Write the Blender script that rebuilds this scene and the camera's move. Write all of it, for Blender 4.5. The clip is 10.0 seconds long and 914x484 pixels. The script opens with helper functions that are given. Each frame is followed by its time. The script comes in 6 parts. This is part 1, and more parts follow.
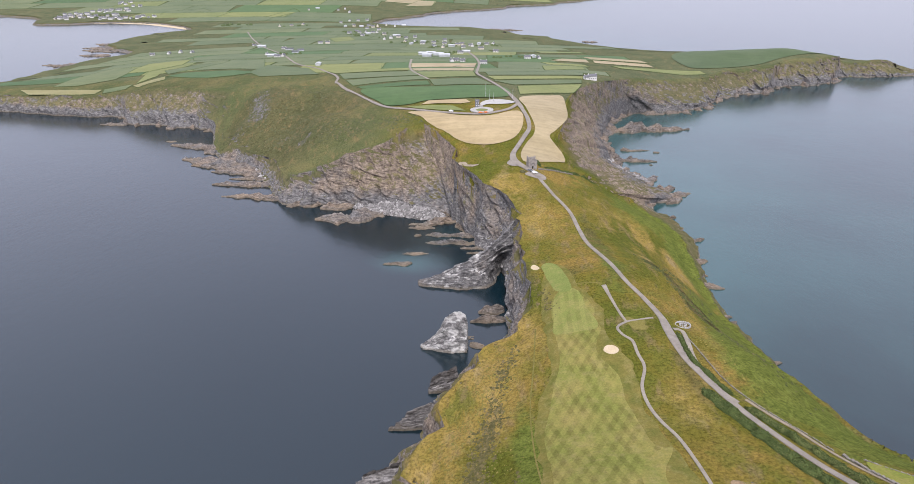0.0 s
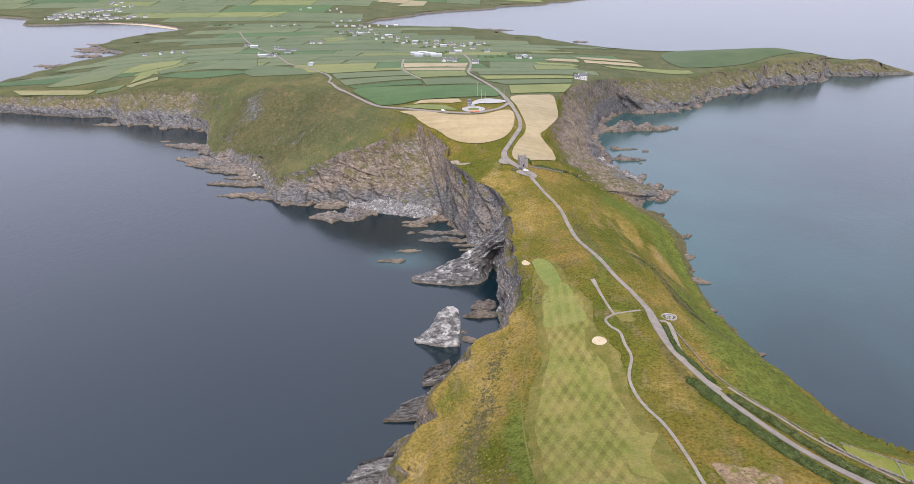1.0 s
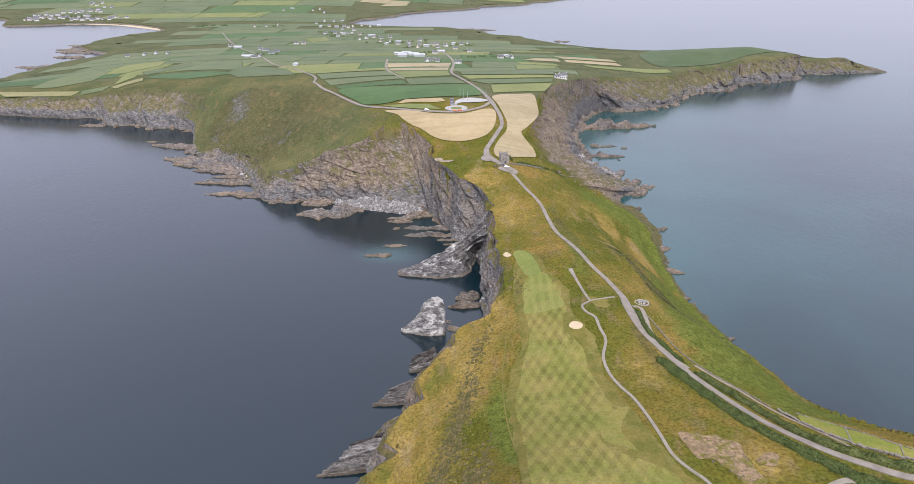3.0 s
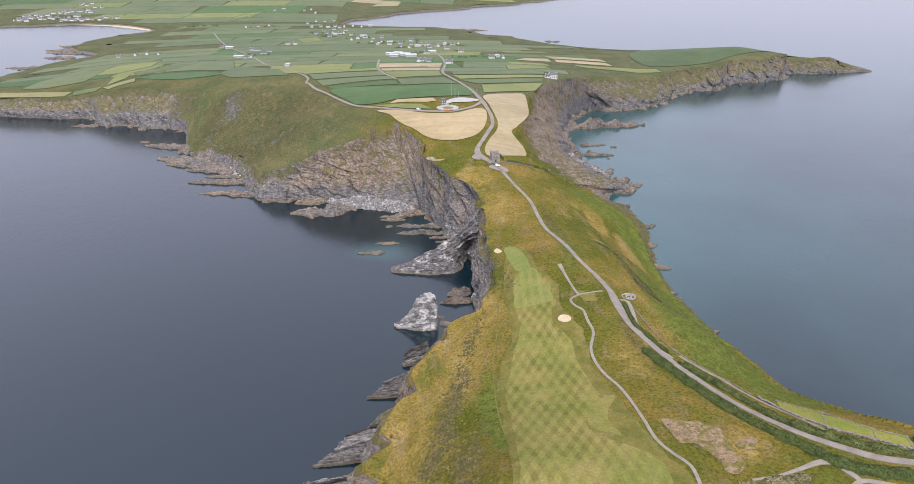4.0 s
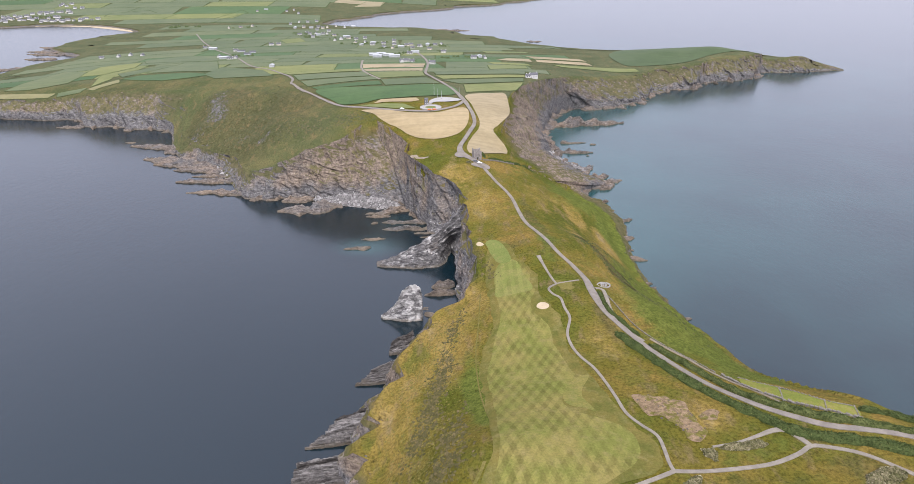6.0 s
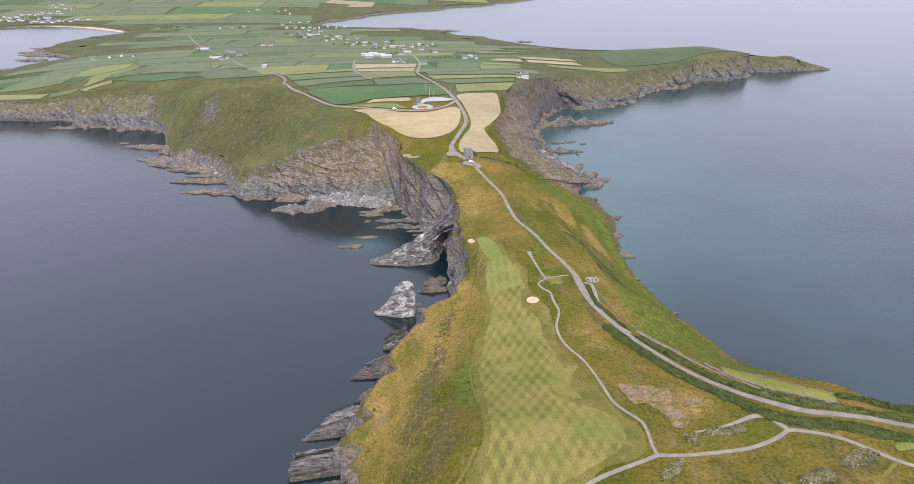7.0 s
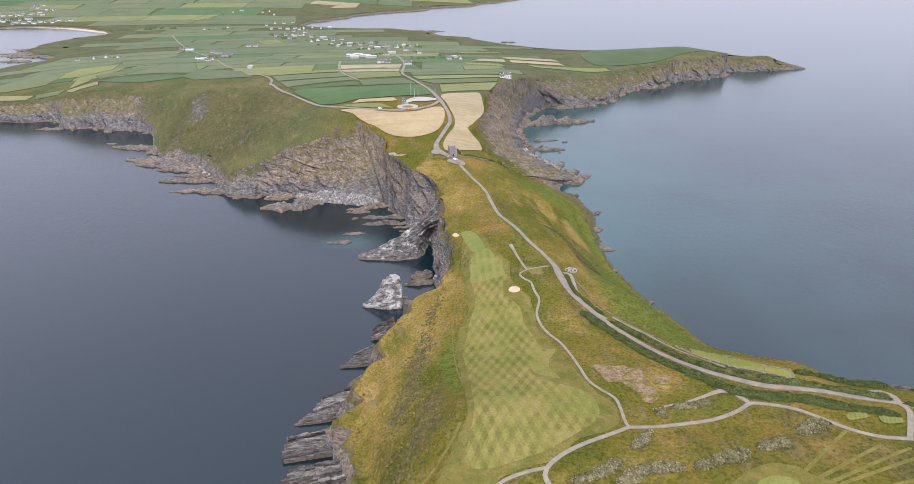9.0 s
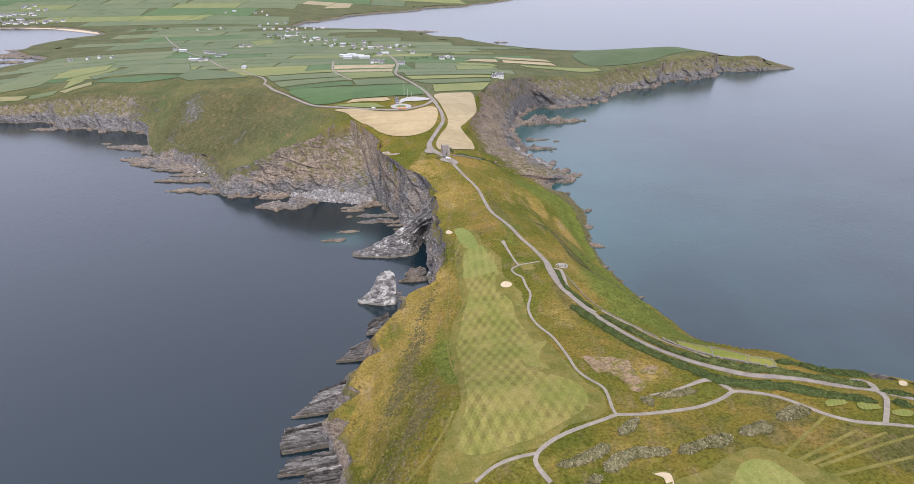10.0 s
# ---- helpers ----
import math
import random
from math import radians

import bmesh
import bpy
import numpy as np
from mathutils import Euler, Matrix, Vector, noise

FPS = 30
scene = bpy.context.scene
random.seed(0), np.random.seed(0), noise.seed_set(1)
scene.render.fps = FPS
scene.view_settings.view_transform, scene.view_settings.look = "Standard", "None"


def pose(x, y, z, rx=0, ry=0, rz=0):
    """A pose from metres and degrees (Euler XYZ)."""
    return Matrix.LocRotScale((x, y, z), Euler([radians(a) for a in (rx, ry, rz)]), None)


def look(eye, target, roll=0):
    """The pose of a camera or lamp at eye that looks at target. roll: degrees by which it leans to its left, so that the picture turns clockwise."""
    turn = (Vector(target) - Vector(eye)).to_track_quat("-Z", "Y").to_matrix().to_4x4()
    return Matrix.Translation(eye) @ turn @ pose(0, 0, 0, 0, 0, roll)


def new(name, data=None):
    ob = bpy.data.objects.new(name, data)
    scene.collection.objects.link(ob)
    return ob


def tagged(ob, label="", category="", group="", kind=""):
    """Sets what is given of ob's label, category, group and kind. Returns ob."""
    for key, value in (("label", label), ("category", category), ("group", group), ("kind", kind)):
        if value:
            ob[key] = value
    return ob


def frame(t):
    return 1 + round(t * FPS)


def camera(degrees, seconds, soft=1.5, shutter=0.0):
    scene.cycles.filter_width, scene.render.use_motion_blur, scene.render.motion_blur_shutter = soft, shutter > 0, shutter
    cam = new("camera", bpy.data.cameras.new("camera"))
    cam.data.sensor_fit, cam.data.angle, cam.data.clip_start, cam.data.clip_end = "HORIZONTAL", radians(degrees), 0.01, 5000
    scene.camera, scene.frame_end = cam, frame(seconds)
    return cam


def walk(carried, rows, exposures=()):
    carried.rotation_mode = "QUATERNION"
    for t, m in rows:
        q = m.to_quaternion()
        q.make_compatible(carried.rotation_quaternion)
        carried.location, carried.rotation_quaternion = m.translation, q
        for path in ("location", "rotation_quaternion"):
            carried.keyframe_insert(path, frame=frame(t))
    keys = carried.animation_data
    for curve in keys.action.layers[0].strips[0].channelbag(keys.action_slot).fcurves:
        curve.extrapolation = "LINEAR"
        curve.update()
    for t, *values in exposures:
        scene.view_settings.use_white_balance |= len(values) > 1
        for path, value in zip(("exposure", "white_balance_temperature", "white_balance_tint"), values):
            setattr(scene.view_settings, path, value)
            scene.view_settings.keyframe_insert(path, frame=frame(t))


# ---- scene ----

# the camera flies backwards and climbs a little, turning slowly to its right
cam = camera(70.5, 10.0, soft=0.7)
PATH = [
    (0.0, 0.00, 0.00, 210.00, 0.002, -24.315, -0.292),
    (0.5, 0.11, -4.10, 210.72, -0.341, -24.328, -0.283),
    (1.0, 0.22, -8.22, 211.45, -0.691, -24.340, -0.275),
    (1.5, 0.32, -12.35, 212.22, -1.047, -24.351, -0.266),
    (2.0, 0.41, -16.50, 212.99, -1.407, -24.361, -0.256),
    (2.5, 0.50, -20.66, 213.79, -1.770, -24.370, -0.247),
    (3.0, 0.58, -24.82, 214.59, -2.137, -24.379, -0.237),
    (3.5, 0.64, -29.00, 215.41, -2.505, -24.386, -0.226),
    (4.0, 0.69, -33.18, 216.23, -2.874, -24.392, -0.215),
    (4.5, 0.73, -37.37, 217.05, -3.242, -24.398, -0.204),
    (5.0, 0.74, -41.56, 217.87, -3.610, -24.402, -0.192),
    (5.5, 0.73, -45.75, 218.69, -3.975, -24.405, -0.179),
    (6.0, 0.70, -49.94, 219.50, -4.337, -24.407, -0.166),
    (6.5, 0.64, -54.13, 220.29, -4.695, -24.408, -0.152),
    (7.0, 0.55, -58.31, 221.08, -5.048, -24.408, -0.137),
    (7.5, 0.44, -62.49, 221.84, -5.395, -24.406, -0.122),
    (8.0, 0.29, -66.65, 222.59, -5.734, -24.404, -0.106),
    (8.5, 0.11, -70.81, 223.31, -6.066, -24.400, -0.088),
    (9.0, -0.11, -74.95, 224.00, -6.389, -24.394, -0.070),
    (9.5, -0.37, -79.08, 224.66, -6.702, -24.388, -0.051),
    (10.0, -0.67, -83.19, 225.29, -7.004, -24.380, -0.031),
]
walk(cam, [(t, pose(x, y, z, 90 + pitch, 0, yaw) @ pose(0, 0, 0, 0, 0, roll)) for t, x, y, z, yaw, pitch, roll in PATH], [(0, 0.82, 6150, 15), (10, 0.82, 6150, 15)])

# ---- light: a bright, thinly overcast noon ----
world = bpy.data.worlds.new("world")
scene.world = world
world.use_nodes = True
wn, wl = world.node_tree.nodes, world.node_tree.links
wn.clear()
sky = wn.new("ShaderNodeTexSky")
sky.sky_type, sky.sun_disc = "NISHITA", False
SUN_UP, SUN_TURN = 57.0, 182.0
sky.sun_elevation, sky.sun_rotation = radians(SUN_UP), radians(SUN_TURN)
sky.air_density, sky.dust_density, sky.ozone_density = 1.0, 5.0, 1.2
veil = wn.new("ShaderNodeMixRGB")
veil.inputs[0].default_value = 0.62
veil.inputs[2].default_value = (9.3, 9.25, 10.4, 1)
back = wn.new("ShaderNodeBackground")
back.inputs["Strength"].default_value = 0.09
wo = wn.new("ShaderNodeOutputWorld")
wl.new(sky.outputs[0], veil.inputs[1])
wl.new(veil.outputs[0], back.inputs["Color"])
wl.new(back.outputs[0], wo.inputs["Surface"])

sun = new("sun", bpy.data.lights.new("sun", "SUN"))
sun.data.energy, sun.data.angle, sun.data.color = 2.3, radians(12), (1.0, 0.96, 0.9)
sun.matrix_world = look((0, 0, 900), (-900 * math.cos(radians(SUN_UP)) * math.sin(radians(SUN_TURN)), -900 * math.cos(radians(SUN_UP)) * math.cos(radians(SUN_TURN)), 900 - 900 * math.sin(radians(SUN_UP))))

# ---- materials ----
class Mat:
    """Small helper round a node tree."""

    def __init__(self, name, rough=0.9, spec=0.2):
        self.m = bpy.data.materials.new(name)
        self.m.use_nodes = True
        self.n, self.l = self.m.node_tree.nodes, self.m.node_tree.links
        self.b = self.n["Principled BSDF"]
        self.b.inputs["Roughness"].default_value = rough
        self.b.inputs["Specular IOR Level"].default_value = spec
        self.geo = self.n.new("ShaderNodeNewGeometry")
        self.pos = self.geo.outputs["Position"]

    def node(self, kind, **put):
        o = self.n.new(kind)
        for k, v in put.items():
            o.inputs[k].default_value = v
        return o

    def mapped(self, scale, turn=(0, 0, 0)):
        o = self.n.new("ShaderNodeMapping")
        o.inputs["Scale"].default_value, o.inputs["Rotation"].default_value = scale, [radians(a) for a in turn]
        self.l.new(self.pos, o.inputs["Vector"])
        return o.outputs[0]

    def noise(self, size, detail=4, rough=0.55, stretch=None, turn=(0, 0, 0)):
        o = self.node("ShaderNodeTexNoise", Scale=1.0, Detail=detail, Roughness=rough)
        s = stretch or (1, 1, 1)
        self.l.new(self.mapped([v / size for v in s], turn), o.inputs["Vector"])
        return o.outputs["Fac"]

    def ramp(self, value, *stops):
        o = self.n.new("ShaderNodeValToRGB")
        e = o.color_ramp.elements
        while len(e) < len(stops):
            e.new(0.5)
        for k, (p, c) in zip(e, stops):
            k.position, k.color = p, ((c, c, c, 1) if isinstance(c, (int, float)) else (*c, 1))
        self.l.new(value, o.inputs[0])
        return o.outputs[0]

    def mix(self, fac, a, b, how="MIX"):
        o = self.n.new("ShaderNodeMixRGB")
        o.blend_type = how
        for s, v in zip(o.inputs, (fac, a, b)):
            if isinstance(v, (int, float)):
                s.default_value = v if s.type == "VALUE" else (v, v, v, 1)
            elif isinstance(v, tuple):
                s.default_value = (*v, 1)
            else:
                self.l.new(v, s)
        return o.outputs[0]

    def math(self, op, a, b=0.0):
        o = self.n.new("ShaderNodeMath")
        o.operation = op
        for s, v in zip(o.inputs, (a, b)):
            if isinstance(v, (int, float)):
                s.default_value = v
            else:
                self.l.new(v, s)
        return o.outputs[0]

    def axis(self, source, k):
        o = self.n.new("ShaderNodeSeparateXYZ")
        self.l.new(source, o.inputs[0])
        return o.outputs[k]

    def attr(self, name):
        o = self.n.new("ShaderNodeAttribute")
        o.attribute_name = name
        return o.outputs["Fac"]

    def bump(self, height, distance, strength=1.0):
        o = self.node("ShaderNodeBump", Strength=strength, Distance=distance)
        self.l.new(height, o.inputs["Height"])
        self.l.new(o.outputs[0], self.b.inputs["Normal"])
        return self

    def colour(self, c):
        if isinstance(c, tuple):
            self.b.inputs["Base Color"].default_value = (*c, 1)
        else:
            self.l.new(c, self.b.inputs["Base Color"])
        return self


def make_land(name="rough_grass_and_rock", cover=True, pale=0.0, ribbed=0.0):
    k = Mat(name, 0.95, 0.04)
    big, mid, fine = k.noise(46, 4), k.noise(11, 6, 0.65), k.noise(1.3, 6, 0.75)
    spots, streak = k.noise(4.2, 7, 0.7), k.noise(7, 7, 0.7, (1.0, 0.35, 1.0), (0, 0, -25))
    def area(n, reach=1.1):
        """A named stretch of the ground with a ragged edge."""
        return k.ramp(k.math("ADD", k.attr(n), k.math("MULTIPLY", k.math("SUBTRACT", mid, 0.5), reach)), (0.3, 0.0), (0.62, 1.0))
    grass = k.ramp(big, (0.36, (0.084, 0.093, 0.014)), (0.5, (0.138, 0.118, 0.021)), (0.64, (0.212, 0.148, 0.038)))
    grass = k.mix(k.ramp(mid, (0.46, 0.0), (0.58, 0.6)), grass, (0.1, 0.112, 0.02))
    grass = k.mix(area("dry"), grass, k.ramp(k.noise(15, 7, 0.68, (1.0, 0.5, 1.0), (0, 0, -30)), (0.36, (0.13, 0.125, 0.026)), (0.45, (0.215, 0.16, 0.038)), (0.55, (0.265, 0.19, 0.055)), (0.66, (0.27, 0.205, 0.1))))
    # grey-green pasture; its blue is raised in the colour to stand for haze
    grass = k.mix(k.math("MULTIPLY", k.attr("pasture"), 0.9), grass, k.ramp(big, (0.35, (0.08, 0.098, 0.052)), (0.65, (0.112, 0.124, 0.068))))
    grass = k.mix(k.math("MULTIPLY", area("dark"), 0.5), grass, k.ramp(spots, (0.4, (0.05, 0.046, 0.022)), (0.58, (0.105, 0.09, 0.046))))
    grass = k.mix(k.ramp(streak, (0.54, 0.0), (0.66, 0.6)), grass, (0.205, 0.15, 0.075))
    grass = k.mix(k.math("MULTIPLY", area("lush"), 0.9), grass, k.ramp(spots, (0.38, (0.085, 0.108, 0.019)), (0.62, (0.135, 0.158, 0.033))))
    grass = k.mix(k.ramp(spots, (0.33, 0.4), (0.42, 0.0)), grass, (0.055, 0.056, 0.018))
    grass = k.mix(0.7, grass, k.ramp(fine, (0.36, 0.2), (0.58, 1.0)), "MULTIPLY")
    grass = k.mix(k.math("MULTIPLY", k.attr("face"), 0.8) if cover else 0.0, grass, k.ramp(spots, (0.35, (0.05, 0.05, 0.026)), (0.5, (0.086, 0.08, 0.042)), (0.65, (0.13, 0.11, 0.068))))
    strata = k.noise(1.5, 8, 0.74, (0.4, 1.0, 1.0), (24, 16, 18))
    coarse = k.noise(9, 7, 0.7, (0.7, 1, 1.2))
    cool = k.ramp(strata, (0.36, (0.045, 0.045, 0.048)), (0.46, (0.104, 0.1, 0.1)), (0.56, (0.162, 0.156, 0.152)), (0.68, (0.28, 0.27, 0.262)))
    warm = k.ramp(strata, (0.36, (0.075, 0.058, 0.046)), (0.46, (0.165, 0.132, 0.106)), (0.57, (0.25, 0.2, 0.155)), (0.7, (0.37, 0.305, 0.235)))
    rock = k.mix(k.ramp(k.math("ADD", k.attr("warm"), k.math("MULTIPLY", k.math("SUBTRACT", k.noise(24, 6, 0.65), 0.5), 1.6)), (0.3, 0.0), (0.7, 1.0)), cool, warm)
    rock = k.mix(0.6, rock, k.ramp(k.noise(4.5, 8, 0.75, (1, 1, 0.4)), (0.36, 0.3), (0.5, 1.0)), "MULTIPLY")
    growth = k.math("ADD", k.noise(7, 8, 0.72, (1, 1, 0.55)), k.math("ADD", k.math("MULTIPLY", k.math("SUBTRACT", k.attr("moss"), 0.5), 0.34), k.math("MULTIPLY", k.math("SUBTRACT", k.axis(k.geo.outputs["Normal"], 2), 0.5), 0.16)))
    rock = k.mix(k.ramp(growth, (0.5, 0.0), (0.6, 0.85)), rock, k.ramp(spots, (0.36, (0.06, 0.06, 0.024)), (0.5, (0.105, 0.098, 0.04)), (0.66, (0.17, 0.14, 0.06))))
    chalk = k.math("ADD", k.noise(3.4, 8, 0.7, (0.7, 1, 1)) if cover else k.noise(4.6, 7, 0.62, (0.7, 1, 1), (0, 12, 6)), k.math("MULTIPLY", k.math("SUBTRACT", k.attr("guano"), 1.0), 0.27))
    rock = k.mix(k.ramp(chalk, (0.5, 0.0), (0.62, 0.9)), rock, k.mix(0.8, (0.6, 0.585, 0.56), k.ramp(k.noise(3.0, 6, 0.62, (0.5, 1, 1), (20, 12, 14)), (0.42, 0.22), (0.54, 1.0)), "MULTIPLY"))
    if ribbed:
        beds = k.mix(0.4, k.noise(1.0, 8, 0.66, (0.13, 1.0, 1.0), (0, 0, 5)), k.noise(1.6, 9, 0.78))
        rock = k.mix(ribbed, rock, k.ramp(beds, (0.41, (0.04, 0.038, 0.037)), (0.48, (0.105, 0.1, 0.097)), (0.54, (0.17, 0.163, 0.157)), (0.62, (0.3, 0.29, 0.28))))
        rock = k.mix(1.0, rock, k.ramp(k.geo.outputs["Random Per Island"], (0.0, (0.32, 0.305, 0.29)), (0.55, (0.72, 0.7, 0.68)), (1.0, (1.35, 1.33, 1.3))), "MULTIPLY")
    z = k.axis(k.pos, 2)
    tide = k.ramp(k.math("ADD", k.math("MULTIPLY", z, 0.16), k.math("MULTIPLY", k.math("SUBTRACT", fine, 0.5), 0.6)), (0.05, 1.0), (0.36, 0.0))
    rock = k.mix(k.math("MULTIPLY", tide, 0.6), rock, (0.15, 0.12, 0.08))
    slope = k.math("ADD", k.axis(k.geo.outputs["Normal"], 2), k.math("MULTIPLY", k.math("SUBTRACT", k.noise(8, 7, 0.75), 0.5), 0.9))
    bare = k.ramp(k.math("SUBTRACT", slope, k.attr("bare")), (0.6, 1.0), (0.7, 0.0))
    if pale:
        rock = k.mix(pale, rock, k.ramp(k.geo.outputs["Random Per Island"], (0.0, (0.09, 0.086, 0.083)), (0.7, (0.24, 0.23, 0.222)), (1.0, (0.4, 0.39, 0.375))))
    if not cover:
        bare = 1.0
    k.colour(k.mix(bare, grass, rock))
    k.bump(k.mix(bare, k.mix(0.5, k.math("MULTIPLY", fine, 0.5), spots), k.mix(0.5, strata, coarse)), 1.6, 1.0)
    return k.m


def make_sea():
    k = Mat("sea_water", 0.165, 0.76)
    shoal = k.attr("shoal")
    c = k.mix(k.ramp(k.math("ADD", shoal, k.math("MULTIPLY", k.math("SUBTRACT", k.noise(90, 4), 0.5), 0.7)), (0.2, 0.0), (1.0, 1.0)), (0.0022, 0.0105, 0.0155), (0.024, 0.07, 0.072))
    c = k.mix(k.ramp(k.noise(260, 4, 0.6, (1, 0.5, 1)), (0.4, 0.0), (0.7, 0.35)), c, (0.006, 0.018, 0.025))
    k.colour(c)
    k.bump(k.math("ADD", k.noise(5, 6, 0.65, (1, 0.6, 1), (0, 0, 30)), k.noise(60, 2)), 0.6, 0.24)
    return k.m


LAND, SEA = make_land(), make_sea()
ROCK, PALE_ROCK, SLAB_ROCK = make_land("sea_rock", False), make_land("pale_boulders", False, 0.8), make_land("ribbed_rock", False, 0.0, 0.75)


def make_turf(name, a, b, size=9, stripes=()):
    """Mown or grazed grass in two tones; stripes: (turn in degrees, period in metres, strength)."""
    k = Mat(name, 0.95, 0.04)
    c = k.mix(k.ramp(k.noise(size, 5, 0.6), (0.38, 0.0), (0.64, 1.0)), a, b)
    for turn, period, strength in stripes:
        w = k.node("ShaderNodeTexWave", Scale=1.0, Distortion=0.35)
        w.inputs["Detail"].default_value = 1.0
        k.l.new(k.mapped((math.pi / 10 / period,) * 3, (0, 0, turn)), w.inputs["Vector"])
        c = k.mix(k.ramp(k.noise(14, 3, 0.6), (0.35, 0.25 * strength), (0.6, 1.3 * strength)), c, k.ramp(w.outputs["Fac"], (0.36, 0.5), (0.64, 1.0)), "MULTIPLY")
    c = k.mix(k.ramp(k.noise(5, 6, 0.7), (0.5, 0.0), (0.68, 0.45)), c, (0.24, 0.2, 0.085))
    c = k.mix(0.5, c, k.ramp(k.noise(0.9, 5, 0.75), (0.34, 0.4), (0.62, 1.0)), "MULTIPLY")
    k.colour(c)
    return k.bump(k.noise(0.7, 3), 0.15, 0.5).m


def make_field(name, a, b, row_turn=8):
    """A field: broad tone, faint rows, its own tint from field to field."""
    k = Mat(name, 0.95, 0.1)
    c = k.mix(k.ramp(k.noise(45, 4, 0.6), (0.35, 0.0), (0.65, 1.0)), a, b)
    rows = k.noise(5, 3, 0.5, (0.06, 1, 1), (0, 0, row_turn))
    c = k.mix(0.35, c, k.ramp(rows, (0.35, 0.6), (0.65, 1.0)), "MULTIPLY")
    c = k.mix(0.4, c, k.ramp(k.noise(6, 7, 0.75), (0.36, 0.62), (0.6, 1.0)), "MULTIPLY")
    info = k.n.new("ShaderNodeObjectInfo")
    c = k.mix(0.5, c, k.ramp(info.outputs["Random"], (0.0, (0.7, 0.78, 0.7)), (0.5, (1, 1, 1)), (1.0, (1.25, 1.15, 1.0))), "MULTIPLY")
    k.colour(c)
    # white grazing sheen stands in for haze over the far fields
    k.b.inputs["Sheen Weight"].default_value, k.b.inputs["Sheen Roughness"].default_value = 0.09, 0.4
    return k.bump(k.noise(1.5, 3), 0.2, 0.5).m


def make_plain(name, a, b, size, rough=0.85, spec=0.3, bump=0.0, fine=0.4):
    k = Mat(name, rough, spec)
    c = k.mix(k.ramp(k.noise(size, 5, 0.6), (0.35, 0.0), (0.65, 1.0)), a, b)
    c = k.mix(0.4, c, k.ramp(k.noise(fine, 3, 0.7), (0.3, 0.55), (0.7, 1.0)), "MULTIPLY")
    k.colour(c)
    if bump:
        k.bump(k.noise(fine * 2, 4, 0.7), bump, 0.8)
    return k.m


def make_foliage(name, a, b, c):
    k = Mat(name, 0.85, 0.15)
    k.colour(k.mix(k.ramp(k.noise(4, 4, 0.6), (0.45, 0.0), (0.65, 0.8)), k.ramp(k.geo.outputs["Random Per Island"], (0.0, a), (0.6, b), (1.0, c)), a))
    return k.m


def make_earth(name, a, b, size, bump=0.3, fine=1.2):
    """Scraped ground with grass creeping back in."""
    k = Mat(name, 0.95, 0.1)
    c = k.mix(k.ramp(k.noise(size, 6, 0.7), (0.35, 0.0), (0.62, 1.0)), a, b)
    c = k.mix(k.ramp(k.noise(4.5, 7, 0.7), (0.5, 0.0), (0.57, 1.0)), c, (0.14, 0.125, 0.032))
    k.colour(k.mix(0.6, c, k.ramp(k.noise(fine, 4, 0.75), (0.35, 0.3), (0.6, 1.0)), "MULTIPLY"))
    return k.bump(k.noise(fine, 5, 0.7), bump, 0.8).m


FAIRWAY_M = make_turf("fairway_turf", (0.17, 0.177, 0.044), (0.234, 0.202, 0.064), 16, ((30, 4.6, 0.3), (-11, 4.6, 0.3)))
APPROACH_M = make_turf("approach_turf", (0.175, 0.195, 0.052), (0.225, 0.22, 0.07), 12, ((5, 4.4, 0.25),))
GREEN_M = make_turf("putting_green_turf", (0.15, 0.178, 0.05), (0.18, 0.2, 0.06), 10)
SEMI_M = make_turf("semi_rough_turf", (0.108, 0.11, 0.027), (0.165, 0.138, 0.039), 8)
TEE_M = make_turf("tee_turf", (0.15, 0.175, 0.045), (0.19, 0.2, 0.055), 4, ((30, 1.6, 0.3),))
TONGUE_M = make_turf("apron_turf", (0.155, 0.16, 0.042), (0.205, 0.182, 0.054), 6)
PLOT_M = make_turf("paddock_turf", (0.165, 0.19, 0.04), (0.215, 0.21, 0.05), 10)
STRIP_M = make_turf("mown_strip_turf", (0.13, 0.122, 0.031), (0.172, 0.148, 0.045), 6)
SAND_M = make_plain("bunker_sand", (0.4, 0.325, 0.21), (0.47, 0.385, 0.26), 3, bump=0.05)
ROAD_M = make_plain("worn_asphalt", (0.175, 0.155, 0.132), (0.245, 0.218, 0.185), 5, fine=0.8)
CART_M = make_plain("concrete_path", (0.195, 0.172, 0.138), (0.26, 0.232, 0.188), 4, fine=0.8)
GRAVEL_M = make_plain("pale_gravel", (0.18, 0.15, 0.105), (0.27, 0.225, 0.165), 3, bump=0.1)
EARTH_M = make_earth("scraped_earth", (0.16, 0.115, 0.068), (0.285, 0.205, 0.125), 2.5, bump=0.3, fine=1.2)
STONE_M = make_plain("grey_masonry", (0.2, 0.18, 0.165), (0.32, 0.29, 0.26), 1.6, bump=0.15, fine=0.5)
DRYSTONE_M = make_plain("dry_stone", (0.13, 0.12, 0.1), (0.22, 0.198, 0.17), 1.2, bump=0.2, fine=0.5)
PAVING_M = make_plain("pale_paving", (0.31, 0.3, 0.285), (0.39, 0.38, 0.36), 3)
WHITE_M = make_plain("white_render", (0.56, 0.55, 0.53), (0.66, 0.65, 0.63), 2)
